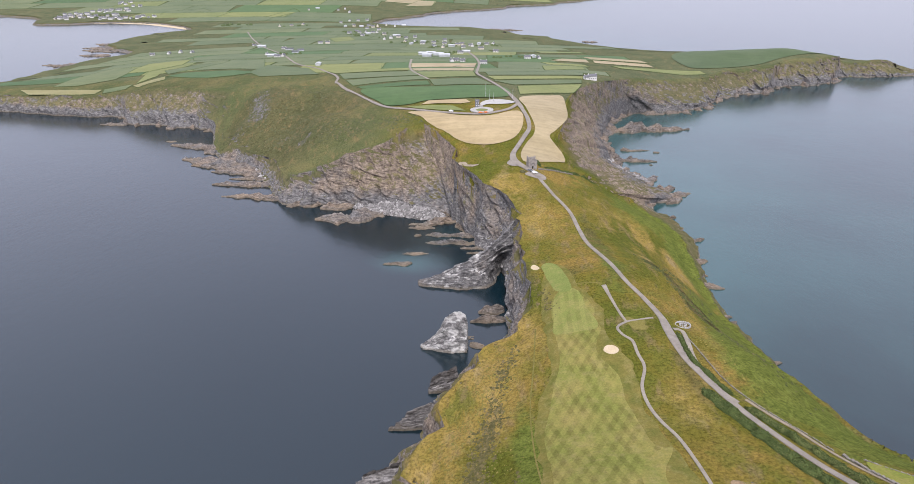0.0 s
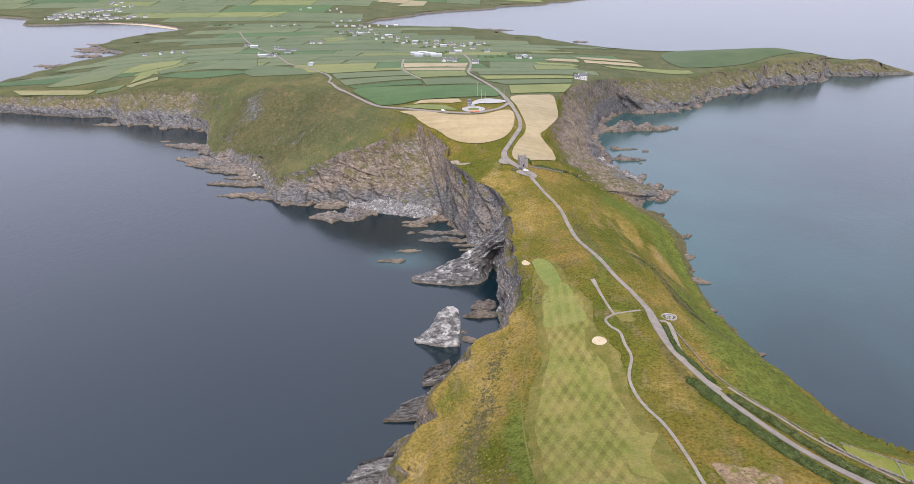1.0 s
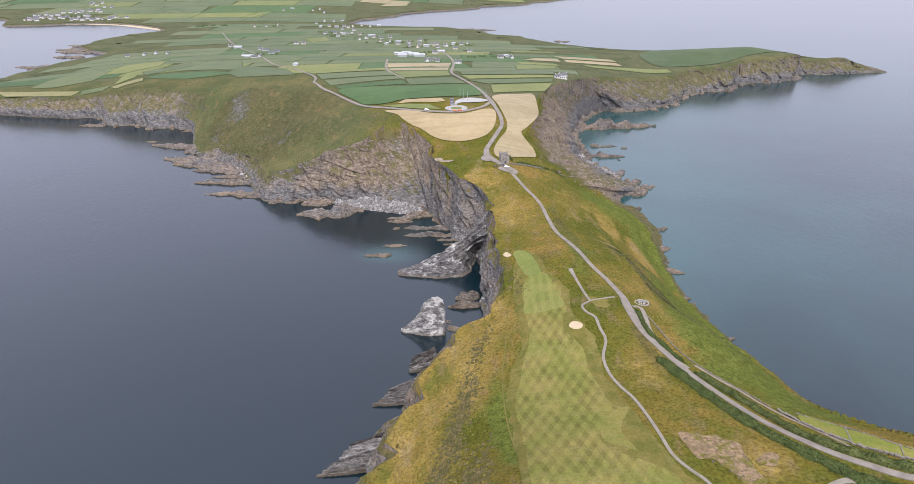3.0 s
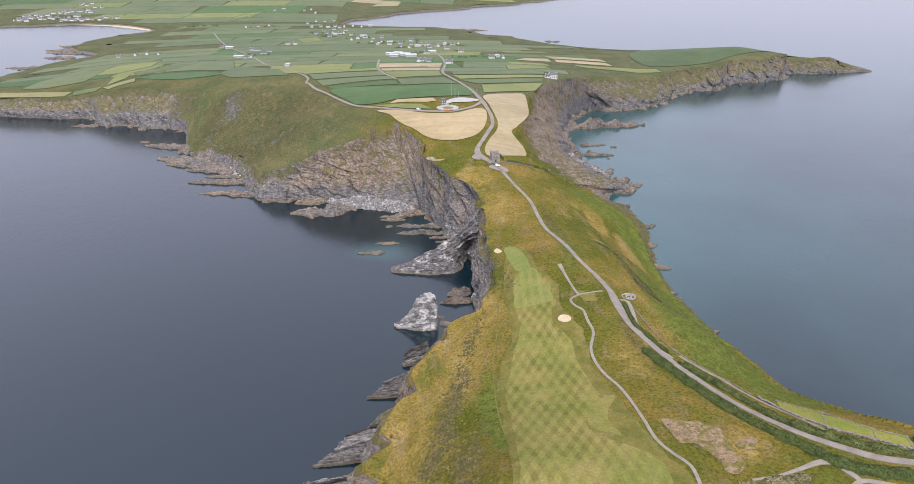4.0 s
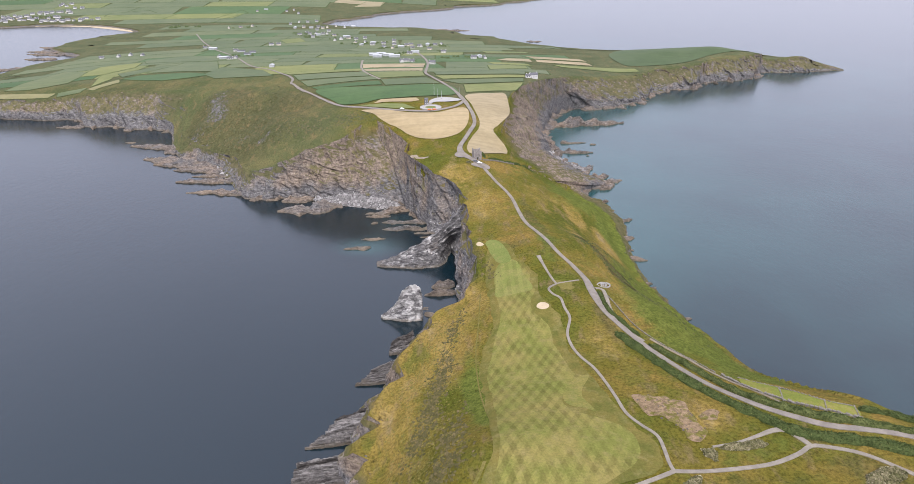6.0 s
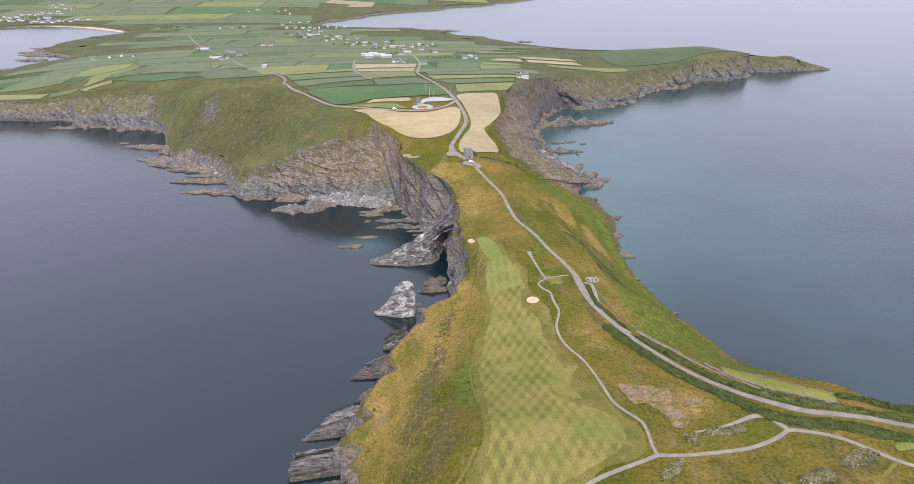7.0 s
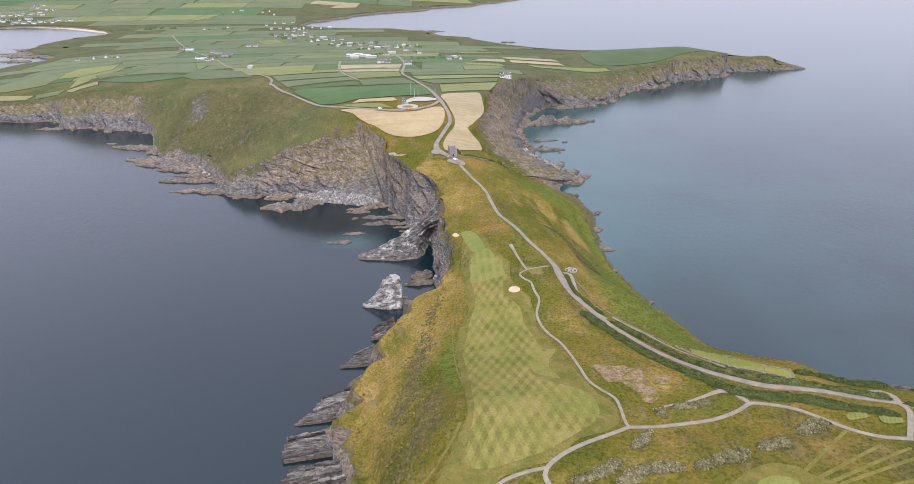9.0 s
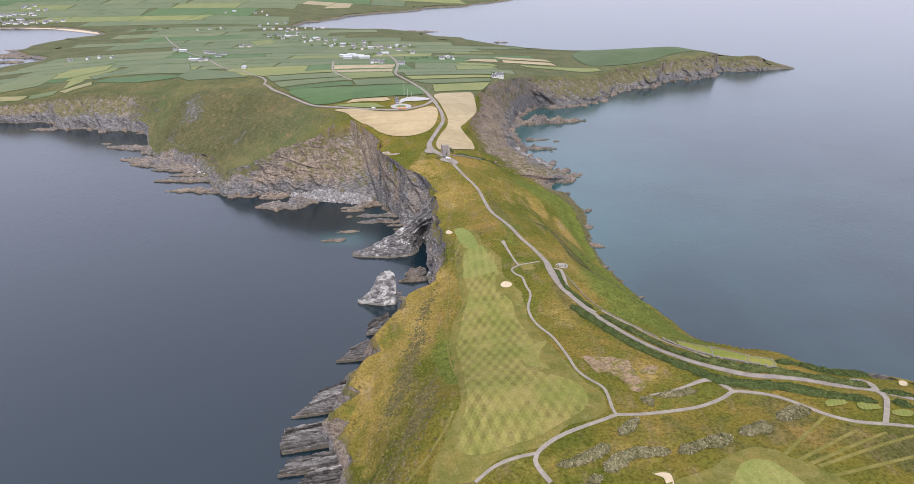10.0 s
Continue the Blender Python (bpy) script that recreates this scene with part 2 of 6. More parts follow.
CREAM_M = make_plain("cream_render", (0.62, 0.56, 0.46), (0.7, 0.64, 0.55), 2)
SLATE_M = make_plain("slate_roof", (0.09, 0.09, 0.1), (0.15, 0.15, 0.16), 1.5, 0.6)
SHED_M = make_plain("grey_sheet_metal", (0.35, 0.37, 0.38), (0.46, 0.47, 0.48), 4, 0.5)
SLATEWALL_M = make_plain("slate_cladding", (0.12, 0.125, 0.14), (0.2, 0.2, 0.22), 0.9, 0.6, fine=0.4)
GLASS_M = make_plain("dark_glazing", (0.02, 0.025, 0.03), (0.03, 0.035, 0.04), 1, 0.15, 0.5)
TYRE_M = make_plain("tyre_rubber", (0.015, 0.015, 0.016), (0.025, 0.025, 0.025), 1)
STEEL_M = make_plain("galvanised_steel", (0.45, 0.46, 0.47), (0.55, 0.56, 0.57), 1, 0.4)
PAINT = {n: make_plain(n + "_car_paint", c, c, 2, 0.3, 0.5) for n, c in (("white", (0.75, 0.75, 0.75)), ("grey", (0.12, 0.13, 0.14)), ("orange", (0.6, 0.16, 0.04)))}
# the two pasture greens have extra blue painted in for distance haze
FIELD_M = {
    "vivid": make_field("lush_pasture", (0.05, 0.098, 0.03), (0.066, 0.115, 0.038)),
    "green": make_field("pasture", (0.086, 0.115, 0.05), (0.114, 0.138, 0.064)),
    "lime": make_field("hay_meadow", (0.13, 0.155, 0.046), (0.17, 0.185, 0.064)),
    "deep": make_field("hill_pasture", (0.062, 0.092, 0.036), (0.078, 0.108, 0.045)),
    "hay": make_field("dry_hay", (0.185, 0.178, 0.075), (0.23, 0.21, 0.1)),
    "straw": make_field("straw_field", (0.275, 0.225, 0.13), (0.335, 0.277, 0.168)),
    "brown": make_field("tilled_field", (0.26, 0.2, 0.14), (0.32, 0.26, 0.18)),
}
HEDGE_M = make_foliage("hedge_leaves", (0.042, 0.06, 0.017), (0.066, 0.088, 0.026), (0.12, 0.13, 0.046))
FAR_HEDGE_M = make_foliage("field_hedge_leaves", (0.06, 0.082, 0.034), (0.072, 0.096, 0.04), (0.09, 0.112, 0.05))
SCRUB_M = make_foliage("grey_scrub_leaves", (0.085, 0.088, 0.032), (0.19, 0.17, 0.095), (0.33, 0.29, 0.19))
GORSE_M = make_foliage("gorse_in_flower", (0.25, 0.24, 0.03), (0.4, 0.38, 0.04), (0.5, 0.46, 0.08))

# ---- the plan of the land: coast stations (foot x, foot y, brink x, brink y, brink height) ----
COAST_WEST = [
    (-850, 1050, -835, 1045, 20), (-740, 945, -735, 965, 22), (-658, 928, -650, 939, 22), (-600, 916, -583, 930, 24),
    (-524, 897, -516, 912, 25), (-464, 892, -478, 920, 28), (-441, 855, -433, 892, 36), (-370, 838, -381, 884, 42),
    (-334, 822, -325, 860, 44), (-321, 824, -296, 850, 45), (-312, 814, -287, 828, 38), (-304, 796, -281, 796, 27), (-293, 758, -274, 748, 14),
    (-272, 700, -241, 690, 14), (-207, 640, -196, 645, 16), (-168, 558, -158, 573, 22), (-144, 547, -132, 560, 28),
]
COAST_COVE = [
    (-117, 544, -113, 556, 37), (-97, 542, -90, 557, 47), (-64, 537, -66, 556, 55), (-43, 533, -49, 571, 61),
    (-22, 523, -36, 583, 66), (1, 512, -23, 574, 65), (8, 499, -8, 547, 60), (6, 489, 2, 504, 54),
    (8, 478, 14, 476, 51), (18, 452, 29, 454, 49), (27, 436, 38, 434, 48), (30, 420, 42, 417, 46),
    (35, 405, 43, 400, 45), (36, 390, 42, 385, 44), (35, 365, 41, 362, 43), (31, 340, 41, 340, 43),
    (27, 322, 40, 312, 40),
]
COAST_NEAR = [
    (20, 300, 34, 290, 36), (6, 282, 17, 270, 30), (-12, 262, -1, 249, 27), (-24, 245, -15, 236, 22),
    (-29, 222, -20, 210, 22), (-34, 200, -25, 192, 20), (-36, 182, -28, 178, 18), (-34, 160, -25, 156, 18),
    (-30, 135, -19, 130, 20), (-52, 80, -33, 80, 26), (-70, 0, -48, 0, 35), (-60, -160, -40, -150, 40),
    (0, -300, 10, -275, 45), (110, -330, 105, -305, 45), (230, -220, 210, -200, 45), (290, -60, 265, -60, 48),
    (300, 60, 280, 55, 48), (250, 120, 236, 125, 48),
]
COAST_EAST = [
    (215, 140, 193, 135, 54), (205, 165, 177, 148, 55), (198, 195, 172, 168, 45), (190, 225, 173, 208, 24),
    (182, 260, 171, 255, 14), (176, 300, 165, 297, 10), (171, 330, 162, 328, 8), (170, 357, 162, 357, 7),
    (176, 414, 167, 412, 8), (186, 462, 170, 451, 10), (183, 515, 163, 486, 12), (171, 543, 148, 511, 16),
    (199, 563, 124, 508, 28), (190, 600, 100, 518, 45), (178, 635, 88, 545, 56), (171, 660, 92, 572, 62),
    (172, 690, 106, 615, 65), (174, 725, 114, 659, 65), (180, 765, 126, 710, 64),
]
COAST_HEAD = [
    (195, 805, 142, 758, 62), (210, 850, 172, 812, 59), (240, 888, 205, 860, 53), (282, 893, 240, 895, 48),
    (327, 906, 308, 943, 38), (388, 974, 386, 1005, 30), (414, 1007, 414, 1045, 30), (479, 1032, 492, 1057, 34),
    (561, 1088, 565, 1112, 36), (602, 1092, 609, 1123, 38), (672, 1149, 673, 1167, 36), (706, 1176, 706, 1196, 22), (722, 1172, 724, 1192, 22), (762, 1174, 760, 1192, 27),
    (800, 1178, 790, 1196, 18), (848, 1186, 826, 1196, 6), (775, 1250, 755, 1232, 20), (640, 1345, 622, 1320, 22), (480, 1400, 470, 1380, 14),
]
# low shores: foot alone
SHORE_NORTH = [
    (400, 1490), (303, 1602), (275, 1690), (210, 1790), (127, 1886), (60, 1940), (-75, 2000), (-261, 2110), (-183, 2328),
    (39, 2544), (380, 2860), (640, 3130), (860, 3600), (1300, 4700),
]
SHORE_BAY = [
    (-4300, 4700), (-3300, 3000), (-1605, 2404), (-1315, 2122), (-1107, 2182), (-977, 2140), (-758, 1968), (-850, 1833),
    (-848, 1604), (-740, 1478), (-771, 1344), (-780, 1237), (-800, 1134),
]
# where the fields begin, from west to east
START = np.array([(-900, 985), (-500, 985), (-330, 940), (-250, 912), (-172, 920), (-140, 815), (-72, 660), (0, 650), (60, 650), (150, 690), (200, 800), (400, 1000), (700, 1120)], float)
# spot heights on the open ground (x, y, z)
SPOTS = [
    (20, 123, 61), (75, 122, 59), (137, 119, 60), (110, 20, 63), (110, -150, 60), (163, 138, 60), (129, 130, 59), (103, 158, 55),
    (73, 217, 48), (66, 242, 50), (95, 272, 49), (75, 303, 51), (59, 490, 56), (151, 447, 21), (120, 330, 40), (135, 240, 43),
    (60, 420, 51), (20, 615, 72), (-172, 940, 52), (171, 852, 60), (-345, 1290, 30), (-50, 1400, 24), (600, 1205, 45), (490, 1180, 42),
    (690, 1190, 34), (400, 1180, 32),
]
SPOTS_FAR = [
    (-230, 775, 50), (-240, 720, 32), (-150, 640, 48), (-80, 640, 64), (-120, 600, 46), (-500, 1050, 34), (-600, 1300, 20), (60, 900, 58),
    (250, 1200, 36), (380, 1080, 32), (-350, 1700, 14), (0, 1750, 16), (-600, 2150, 12), (-300, 2600, 30),
    (-1500, 2900, 40), (-600, 3300, 70), (500, 3300, 30), (-2500, 3800, 90), (-500, 4400, 110), (700, 4200, 60),
]


def low(shore, inland=14, z=6):
    """Stations of a low shore that has the land on its right as it runs."""
    p = np.array(shore, float)
    d = np.gradient(p, axis=0)
    n = np.stack([-d[:, 1], d[:, 0]], 1) / np.hypot(*d.T)[:, None] * inland
    return [(a[0], a[1], a[0] + b[0], a[1] + b[1], z) for a, b in zip(p, n)]


def spline(points, step, closed=False):
    """A smooth curve through rows of numbers, its rows about step apart in x and y (wider far off)."""
    p = np.array(points, float)
    p = np.vstack([p[-1], p, p[0], p[1]]) if closed else np.vstack([2 * p[0] - p[1], p, 2 * p[-1] - p[-2]])
    out = []
    for a, b, c, d in zip(p, p[1:], p[2:], p[3:]):
        n = max(1, int(np.hypot(*(c - b)[:2]) / step / (1 if b[1] < 1260 else 6)))
        u = (np.arange(n) / n)[:, None]
        out.append(b + u * (c - a) / 2 + u**2 * (a - 2.5 * b + 2 * c - d / 2) + u**3 * (1.5 * (b - c) + (d - a) / 2))
    if not closed:
        out.append(p[-2:-1])
    return np.vstack(out)


def lattice(ix, iy, iz, seed):
    h = (ix * 374761393 + iy * 668265263 + iz * 2147483647 + seed * 974634541) & 0xFFFFFFFF
    h = ((h ^ (h >> 13)) * 1274126177) & 0xFFFFFFFF
    return ((h ^ (h >> 16)) & 0xFFFF) / 32767.5 - 1


def grain(x, y, z=None, seed=0):
    """Smooth noise from -1 to 1."""
    x, y = np.asarray(x, float), np.asarray(y, float)
    z = np.zeros_like(x) if z is None else np.asarray(z, float)
    i, j, k = (np.floor(v).astype(np.int64) for v in (x, y, z))
    fx, fy, fz = x - i, y - j, z - k
    fx, fy, fz = (v * v * (3 - 2 * v) for v in (fx, fy, fz))
    r = 0
    for a in (0, 1):
        for b in (0, 1):
            for c in (0, 1):
                r = r + lattice(i + a, j + b, k + c, seed) * (fx if a else 1 - fx) * (fy if b else 1 - fy) * (fz if c else 1 - fz)
    return r


def rough(x, y, z=None, seed=0, octaves=4):
    z = np.zeros_like(np.asarray(x, float)) if z is None else z
    return sum(grain(x * 2.03**o, y * 2.03**o, z * 2.03**o, seed + o) * 0.5**o for o in range(octaves))


STATIONS = COAST_WEST + COAST_COVE + COAST_NEAR + COAST_EAST + COAST_HEAD + low(SHORE_NORTH) + low(SHORE_BAY)
COAST = spline(STATIONS, 4.0, closed=True)
KNOT = [int(np.hypot(*(COAST[:, :2] - np.array(s[:2], float)).T).argmin()) for s in STATIONS]
# the coast wavers: small coves and noses, wider far off
sway = np.interp(COAST[:, 1], (450, 900, 1300, 2200), (3.4, 6.0, 14.0, 34.0))
sway = np.where((COAST[:, 0] > 150) & (COAST[:, 1] < 480), 1.0, sway)
sway = np.where((COAST[:, 0] < 35) & (COAST[:, 1] < 300) & (COAST[:, 1] > 90), 4.6, sway)
wave = np.interp(COAST[:, 1], (300, 420, 500, 900, 1300, 2200), (14.0, 11.0, 11.0, 22.0, 50.0, 130.0))
for c, share in ((0, 1.0), (2, 1.0)):
    qx, qy = COAST[:, c] / wave, COAST[:, c + 1] / wave
    COAST[:, c] += sway * share * rough(qx, qy, seed=51, octaves=2)
    COAST[:, c + 1] += sway * share * rough(qx, qy, seed=57, octaves=2)
# narrow coves between the rock slabs of the near shore
for y, depth, reach in ((236, 10.0, 9.0), (191, 9.0, 6.5), (168, 8.5, 5.0)):
    push = depth * np.exp(-(((COAST[:, 1] - y) / reach) ** 2)) * np.clip((25 - COAST[:, 0]) / 15, 0, 1)
    COAST[:, 0] += 0.75 * push
    COAST[:, 2] += 1.2 * push
FOOT, BRINK, BRINK_Z = COAST[:, :2], COAST[:, 2:4], COAST[:, 4]


def inside(x, y, ring):
    r = np.zeros(x.shape, bool)
    for (x0, y0), (x1, y1) in zip(ring, np.roll(ring, -1, 0)):
        if y0 != y1:
            r ^= ((y0 > y) != (y1 > y)) & (x < (x1 - x0) * (y - y0) / (y1 - y0) + x0)
    return r


def near_line(x, y, line):
    """Distance to a dense line and the index of its nearest point."""
    best, which = np.full(x.shape, 1e18), np.zeros(x.shape, int)
    for k in range(0, len(line), 64):
        d = (x[:, None] - line[k:k + 64, 0]) ** 2 + (y[:, None] - line[k:k + 64, 1]) ** 2
        m = d.argmin(1)
        v = d[np.arange(len(x)), m]
        hit = v < best
        best[hit], which[hit] = v[hit], m[hit] + k
    return np.sqrt(best), which


def kernel(x, y, px, py):
    return np.sqrt((x[:, None] - px) ** 2 + (y[:, None] - py) ** 2 + 14.0**2)


knots = np.vstack([SPOTS, SPOTS_FAR, COAST[::7, 2:5]]).astype(float)
system = np.zeros((len(knots) + 1, len(knots) + 1))
system[:-1, :-1] = kernel(knots[:, 0], knots[:, 1], knots[:, 0], knots[:, 1]) - 0.5 * np.eye(len(knots))
system[-1, :-1] = system[:-1, -1] = 1
weights = np.linalg.solve(system, np.append(knots[:, 2], 0))


def swell(x, y):
    r = np.empty(len(x))
    for k in range(0, len(x), 20000):
        s = slice(k, k + 20000)
        r[s] = kernel(x[s], y[s], knots[:, 0], knots[:, 1]) @ weights[:-1] + weights[-1]
    return r


def crown(x, y, d, k):
    """Height of the land's upper face, as if it had no brink; d, k: how far off the brink is, and which part."""
    z = swell(x, y) + 0.5 * rough(x / 37, y / 37, seed=5, octaves=2) * np.clip(d / 30, 0, 1) * np.clip((640 - y) / 60, 0, 1)
    z = z + 0.7 * rough(x / 6.5 + y / 30, y / 9, seed=35, octaves=3) * np.clip((24 - x) / 8, 0, 1) * np.clip((300 - y) / 30, 0, 1) * np.clip(d / 5, 0, 1)
    wild = np.clip((-80 - x) / 40, 0, 1) * np.clip((np.interp(x, START[:, 0], START[:, 1]) - 20 - y) / 40, 0, 1)
    z = z + wild * np.clip(d / 25, 0, 1) * (4.5 * rough(x / 42, y / 42, seed=15, octaves=4) - 2.5 * abs(rough(x / 17 + y / 60, y / 40, seed=25, octaves=3)))
    s = np.clip(d / 14, 0, 1)
    return BRINK_Z[k] + (z - BRINK_Z[k]) * s * s * (3 - 2 * s)


def ground(x, y):
    """Height of the ground sheet: the upper face, falling away under the cliffs just short of the brink."""
    x, y = np.atleast_1d(np.asarray(x, float)), np.atleast_1d(np.asarray(y, float))
    d, k = near_line(x, y, BRINK)
    z = crown(x, y, d, k)
    past = np.where(inside(x, y, BRINK), -d, d) + 1.7
    return np.where(past > 0, np.maximum(np.minimum(z, BRINK_Z[k]) - 0.4 - 12.0 * past, -14), z), z

from mathutils.geometry import delaunay_2d_cdt

# ---- the large structure ----
def mesh_ob(name, verts, faces, material, parent=None, smooth=False):
    me = bpy.data.meshes.new(name)
    me.from_pydata([tuple(v) for v in np.asarray(verts).tolist()], [], np.asarray(faces).tolist() if not isinstance(faces, list) else faces)
    me.materials.append(material)
    if smooth:
        me.polygons.foreach_set("use_smooth", [True] * len(me.polygons))
    me.update()
    ob = new(name, me)
    if parent:
        ob.parent = parent
    return ob


def quads(rows, cols):
    i = np.arange(rows * cols).reshape(rows, cols)
    return np.stack([i[:-1, :-1], i[:-1, 1:], i[1:, 1:], i[1:, :-1]], -1).reshape(-1, 4)


def put_attr(ob, name, values):
    a = ob.data.attributes.new(name, "FLOAT", "POINT")
    a.data.foreach_set("value", np.asarray(values, float))


def spread(lo, fine_lo, fine_hi, hi, step, grow):
    """Coordinates with a fine stretch in the middle, ever wider outwards."""
    mid = list(np.arange(fine_lo, fine_hi, step))
    d, up = step, []
    while not up or up[-1] < hi:
        d *= grow
        up.append((up[-1] if up else mid[-1]) + d)
    d, down = step, []
    while not down or down[-1] > lo:
        d *= grow
        down.append((down[-1] if down else mid[0]) - d)
    return np.array(down[::-1] + mid + up)


gx = spread(-4400, -120, 230, 4400, 2.2, 1.035)
gy = spread(-420, 70, 640, 4700, 2.2, 1.02)
X, Y = np.meshgrid(gx, gy)
Z, SHEET = ground(X.ravel(), Y.ravel())
SHEET = np.maximum(SHEET, 0).reshape(X.shape)
ground_sheet = mesh_ob("ground", np.stack([X.ravel(), Y.ravel(), Z], 1), quads(*X.shape), LAND, smooth=True)
tagged(ground_sheet, "rough olive and straw-coloured grass over a rocky headland", "ground", kind="structure")


# broad differences in the grass: (x, y, reach in x, reach in y, strength)
DRY = [(2, 235, 26, 50, 0.82), (-10, 180, 22, 60, 0.72), (18, 255, 14, 40, 0.85), (30, 275, 22, 30, 0.7), (52, 400, 22, 50, 0.52), (40, 455, 25, 35, 0.6), (105, 420, 22, 60, 0.48),
       (114, 360, 10, 40, 0.5), (143, 372, 9, 34, 1.0), (128, 410, 9, 36, 0.9), (116, 265, 7, 50, 0.7), (90, 200, 14, 30, 0.5), (70, 85, 60, 18, 0.4), (175, 82, 30, 14, 0.3), (110, 140, 14, 14, 0.6)]
LUSH = [(148, 465, 30, 40, 1.2), (160, 400, 12, 60, 1.3), (148, 290, 24, 50, 1.3), (142, 235, 28, 50, 1.3), (150, 190, 20, 30, 1.0), (27, 175, 7, 40, 1.0), (20, 560, 40, 25, 0.3), (85, 330, 12, 60, 0.5),
        (115, 118, 20, 8, 0.6), (90, 480, 30, 20, 0.4)]
DARK = [(6, 190, 6, 18, 0.35), (12, 150, 7, 14, 0.35), (2, 124, 9, 10, 0.4), (86, 350, 6, 60, 0.9), (104, 240, 4, 30, 0.5), (126, 305, 10, 25, 0.7), (64, 320, 14, 20, 0.5), (96, 225, 4, 30, 0.8),
        (-170, 680, 110, 110, 0.75), (-226, 745, 46, 60, 1.2), (-188, 668, 40, 26, 1.1), (-420, 900, 200, 50, 0.5), (37, 322, 8, 16, 1.0), (150, 105, 30, 8, 0.5), (150, 88, 55, 20, 0.5), (112, 100, 26, 12, 0.45), (190, 76, 36, 18, 0.8)]


def patches(ob, x, y):
    for name, spots in (("dry", DRY), ("lush", LUSH), ("dark", DARK)):
        v = np.zeros(len(x))
        for cx, cy, rx, ry, k in spots:
            v = np.maximum(v, k * np.exp(-((x - cx) / rx) ** 2 - ((y - cy) / ry) ** 2))
        put_attr(ob, name, v)


patches(ground_sheet, X.ravel(), Y.ravel())
wild = 0.75 * np.clip((-20 - X.ravel()) / 60, 0, 1) * np.clip((Y.ravel() - 535) / 20, 0, 1)
put_attr(ground_sheet, "pasture", np.maximum(wild, np.clip((Y.ravel() - np.interp(X.ravel(), START[:, 0], START[:, 1])) / 25 + 0.5, 0, 1)))
rocky = np.full(X.size, -0.45)
for cx, cy, rx, ry, k in ((-226, 735, 34, 46, 0.7), (-235, 800, 22, 34, 0.66), (-185, 665, 28, 20, 0.66), (-150, 625, 26, 12, 0.5), (-175, 740, 14, 20, 0.45), (-120, 640, 14, 10, 0.4), (36, 322, 6, 14, 0.5), (-12, 172, 8, 14, 0.4)):
    rocky += k * np.exp(-((X.ravel() - cx) / rx) ** 2 - ((Y.ravel() - cy) / ry) ** 2)
put_attr(ground_sheet, "bare", np.where(Z < SHEET.ravel() - 0.6, 0.7, np.where(near_line(X.ravel(), Y.ravel(), BRINK)[0] < 4.2, -0.1, rocky)))


n1, n2, n3, n4, n5 = np.cumsum([len(s) for s in (COAST_WEST, COAST_COVE, COAST_NEAR, COAST_EAST, COAST_HEAD)])
# the rock faces: first and last station, rows; then swell, whitening, bareness, lean of the upper part over a steep foot,
# ribs, brown share, growth, and how far down the turf hangs (a share of the face)
CLIFFS = [
    ("cliff_west", 0, 9, 44, 2.5, 0.1, 0.26, 0.75, 2.5, 0.5, 0.62, 0.08, "grey and brown sea cliff under grassy slopes"),
    ("cliff_ravine", 9, 13, 40, 2.0, 0.1, -0.4, 0.3, 1.6, 0.4, 0.4, 0.8, "grassy side of a steep ravine"),
    ("cliff_shoulder", 13, n1, 30, 2.0, 0.25, 0.15, 0.1, 2, 0.4, 0.1, 0.22, "low dark rock face under a green shoulder"),
    ("cliff_cove", n1, n1 + 8, 72, 2.0, 0.2, 0.14, 0.1, 1.7, 0.72, 0.5, 0.06, "high grey and ochre cliff with scree above a cove"),
    ("cliff_neck", n1 + 8, n2 + 1, 60, 2.4, 0.72, 0.17, 0.0, 3.0, 0.4, 0.26, 0.08, "steep grey cliff streaked white along the narrow neck"),
    ("cliff_near", n2 + 1, n2 + 9, 44, 2.0, 0.55, 0.16, 0.0, 3.4, 0.5, 0.3, 0.1, "short dark cliff under a straw-coloured slope"),
    ("cliff_south", n2 + 9, n3, 14, 2.0, 0.3, 0.1, 0.0, 2, 0.4, 0.4, 0.2, "cliff round the southern end of the headland"),
    ("cliff_slope_east", n3, n3 + 10, 18, 1.2, 0.5, -0.1, 0.0, 1.2, 0.5, 0.3, 0.3, "green slope that ends in low rocks at the sea"),
    ("cliff_east", n3 + 10, n4, 66, 3.0, 0.25, 0.3, 0.15, 3.4, 0.75, 0.42, 0.06, "broad broken slope of grey-brown rock"),
    ("cliff_head", n4, n5 - 1, 40, 2.5, 0.1, 0.1, 0.55, 3.4, 0.5, 0.68, 0.14, "grey cliffs of a long headland"),
    ("shore_north", n5 - 1, len(STATIONS) - 1, 6, 1.0, 0.1, 0.3, 0, 1, 0.4, 0.2, 0.1, "low rocky shore"),
    ("shore_bay", len(STATIONS) - 1, 0, 6, 1.0, 0.1, 0.3, 0, 1, 0.4, 0.2, 0.1, "low rocky shore of the bay"),
]
traits = np.zeros((len(COAST), 8))
for _, a, b, _, *values, _ in CLIFFS:
    traits[KNOT[a]:KNOT[b] if KNOT[b] > KNOT[a] else len(COAST)] = values
traits = sum(np.roll(traits, k, 0) for k in range(-6, 7)) / 13
FINE = 3
whole = np.hstack([COAST, traits])
whole = np.vstack([whole, whole[:1]])
u = np.arange((len(COAST)) * FINE + 1) / FINE
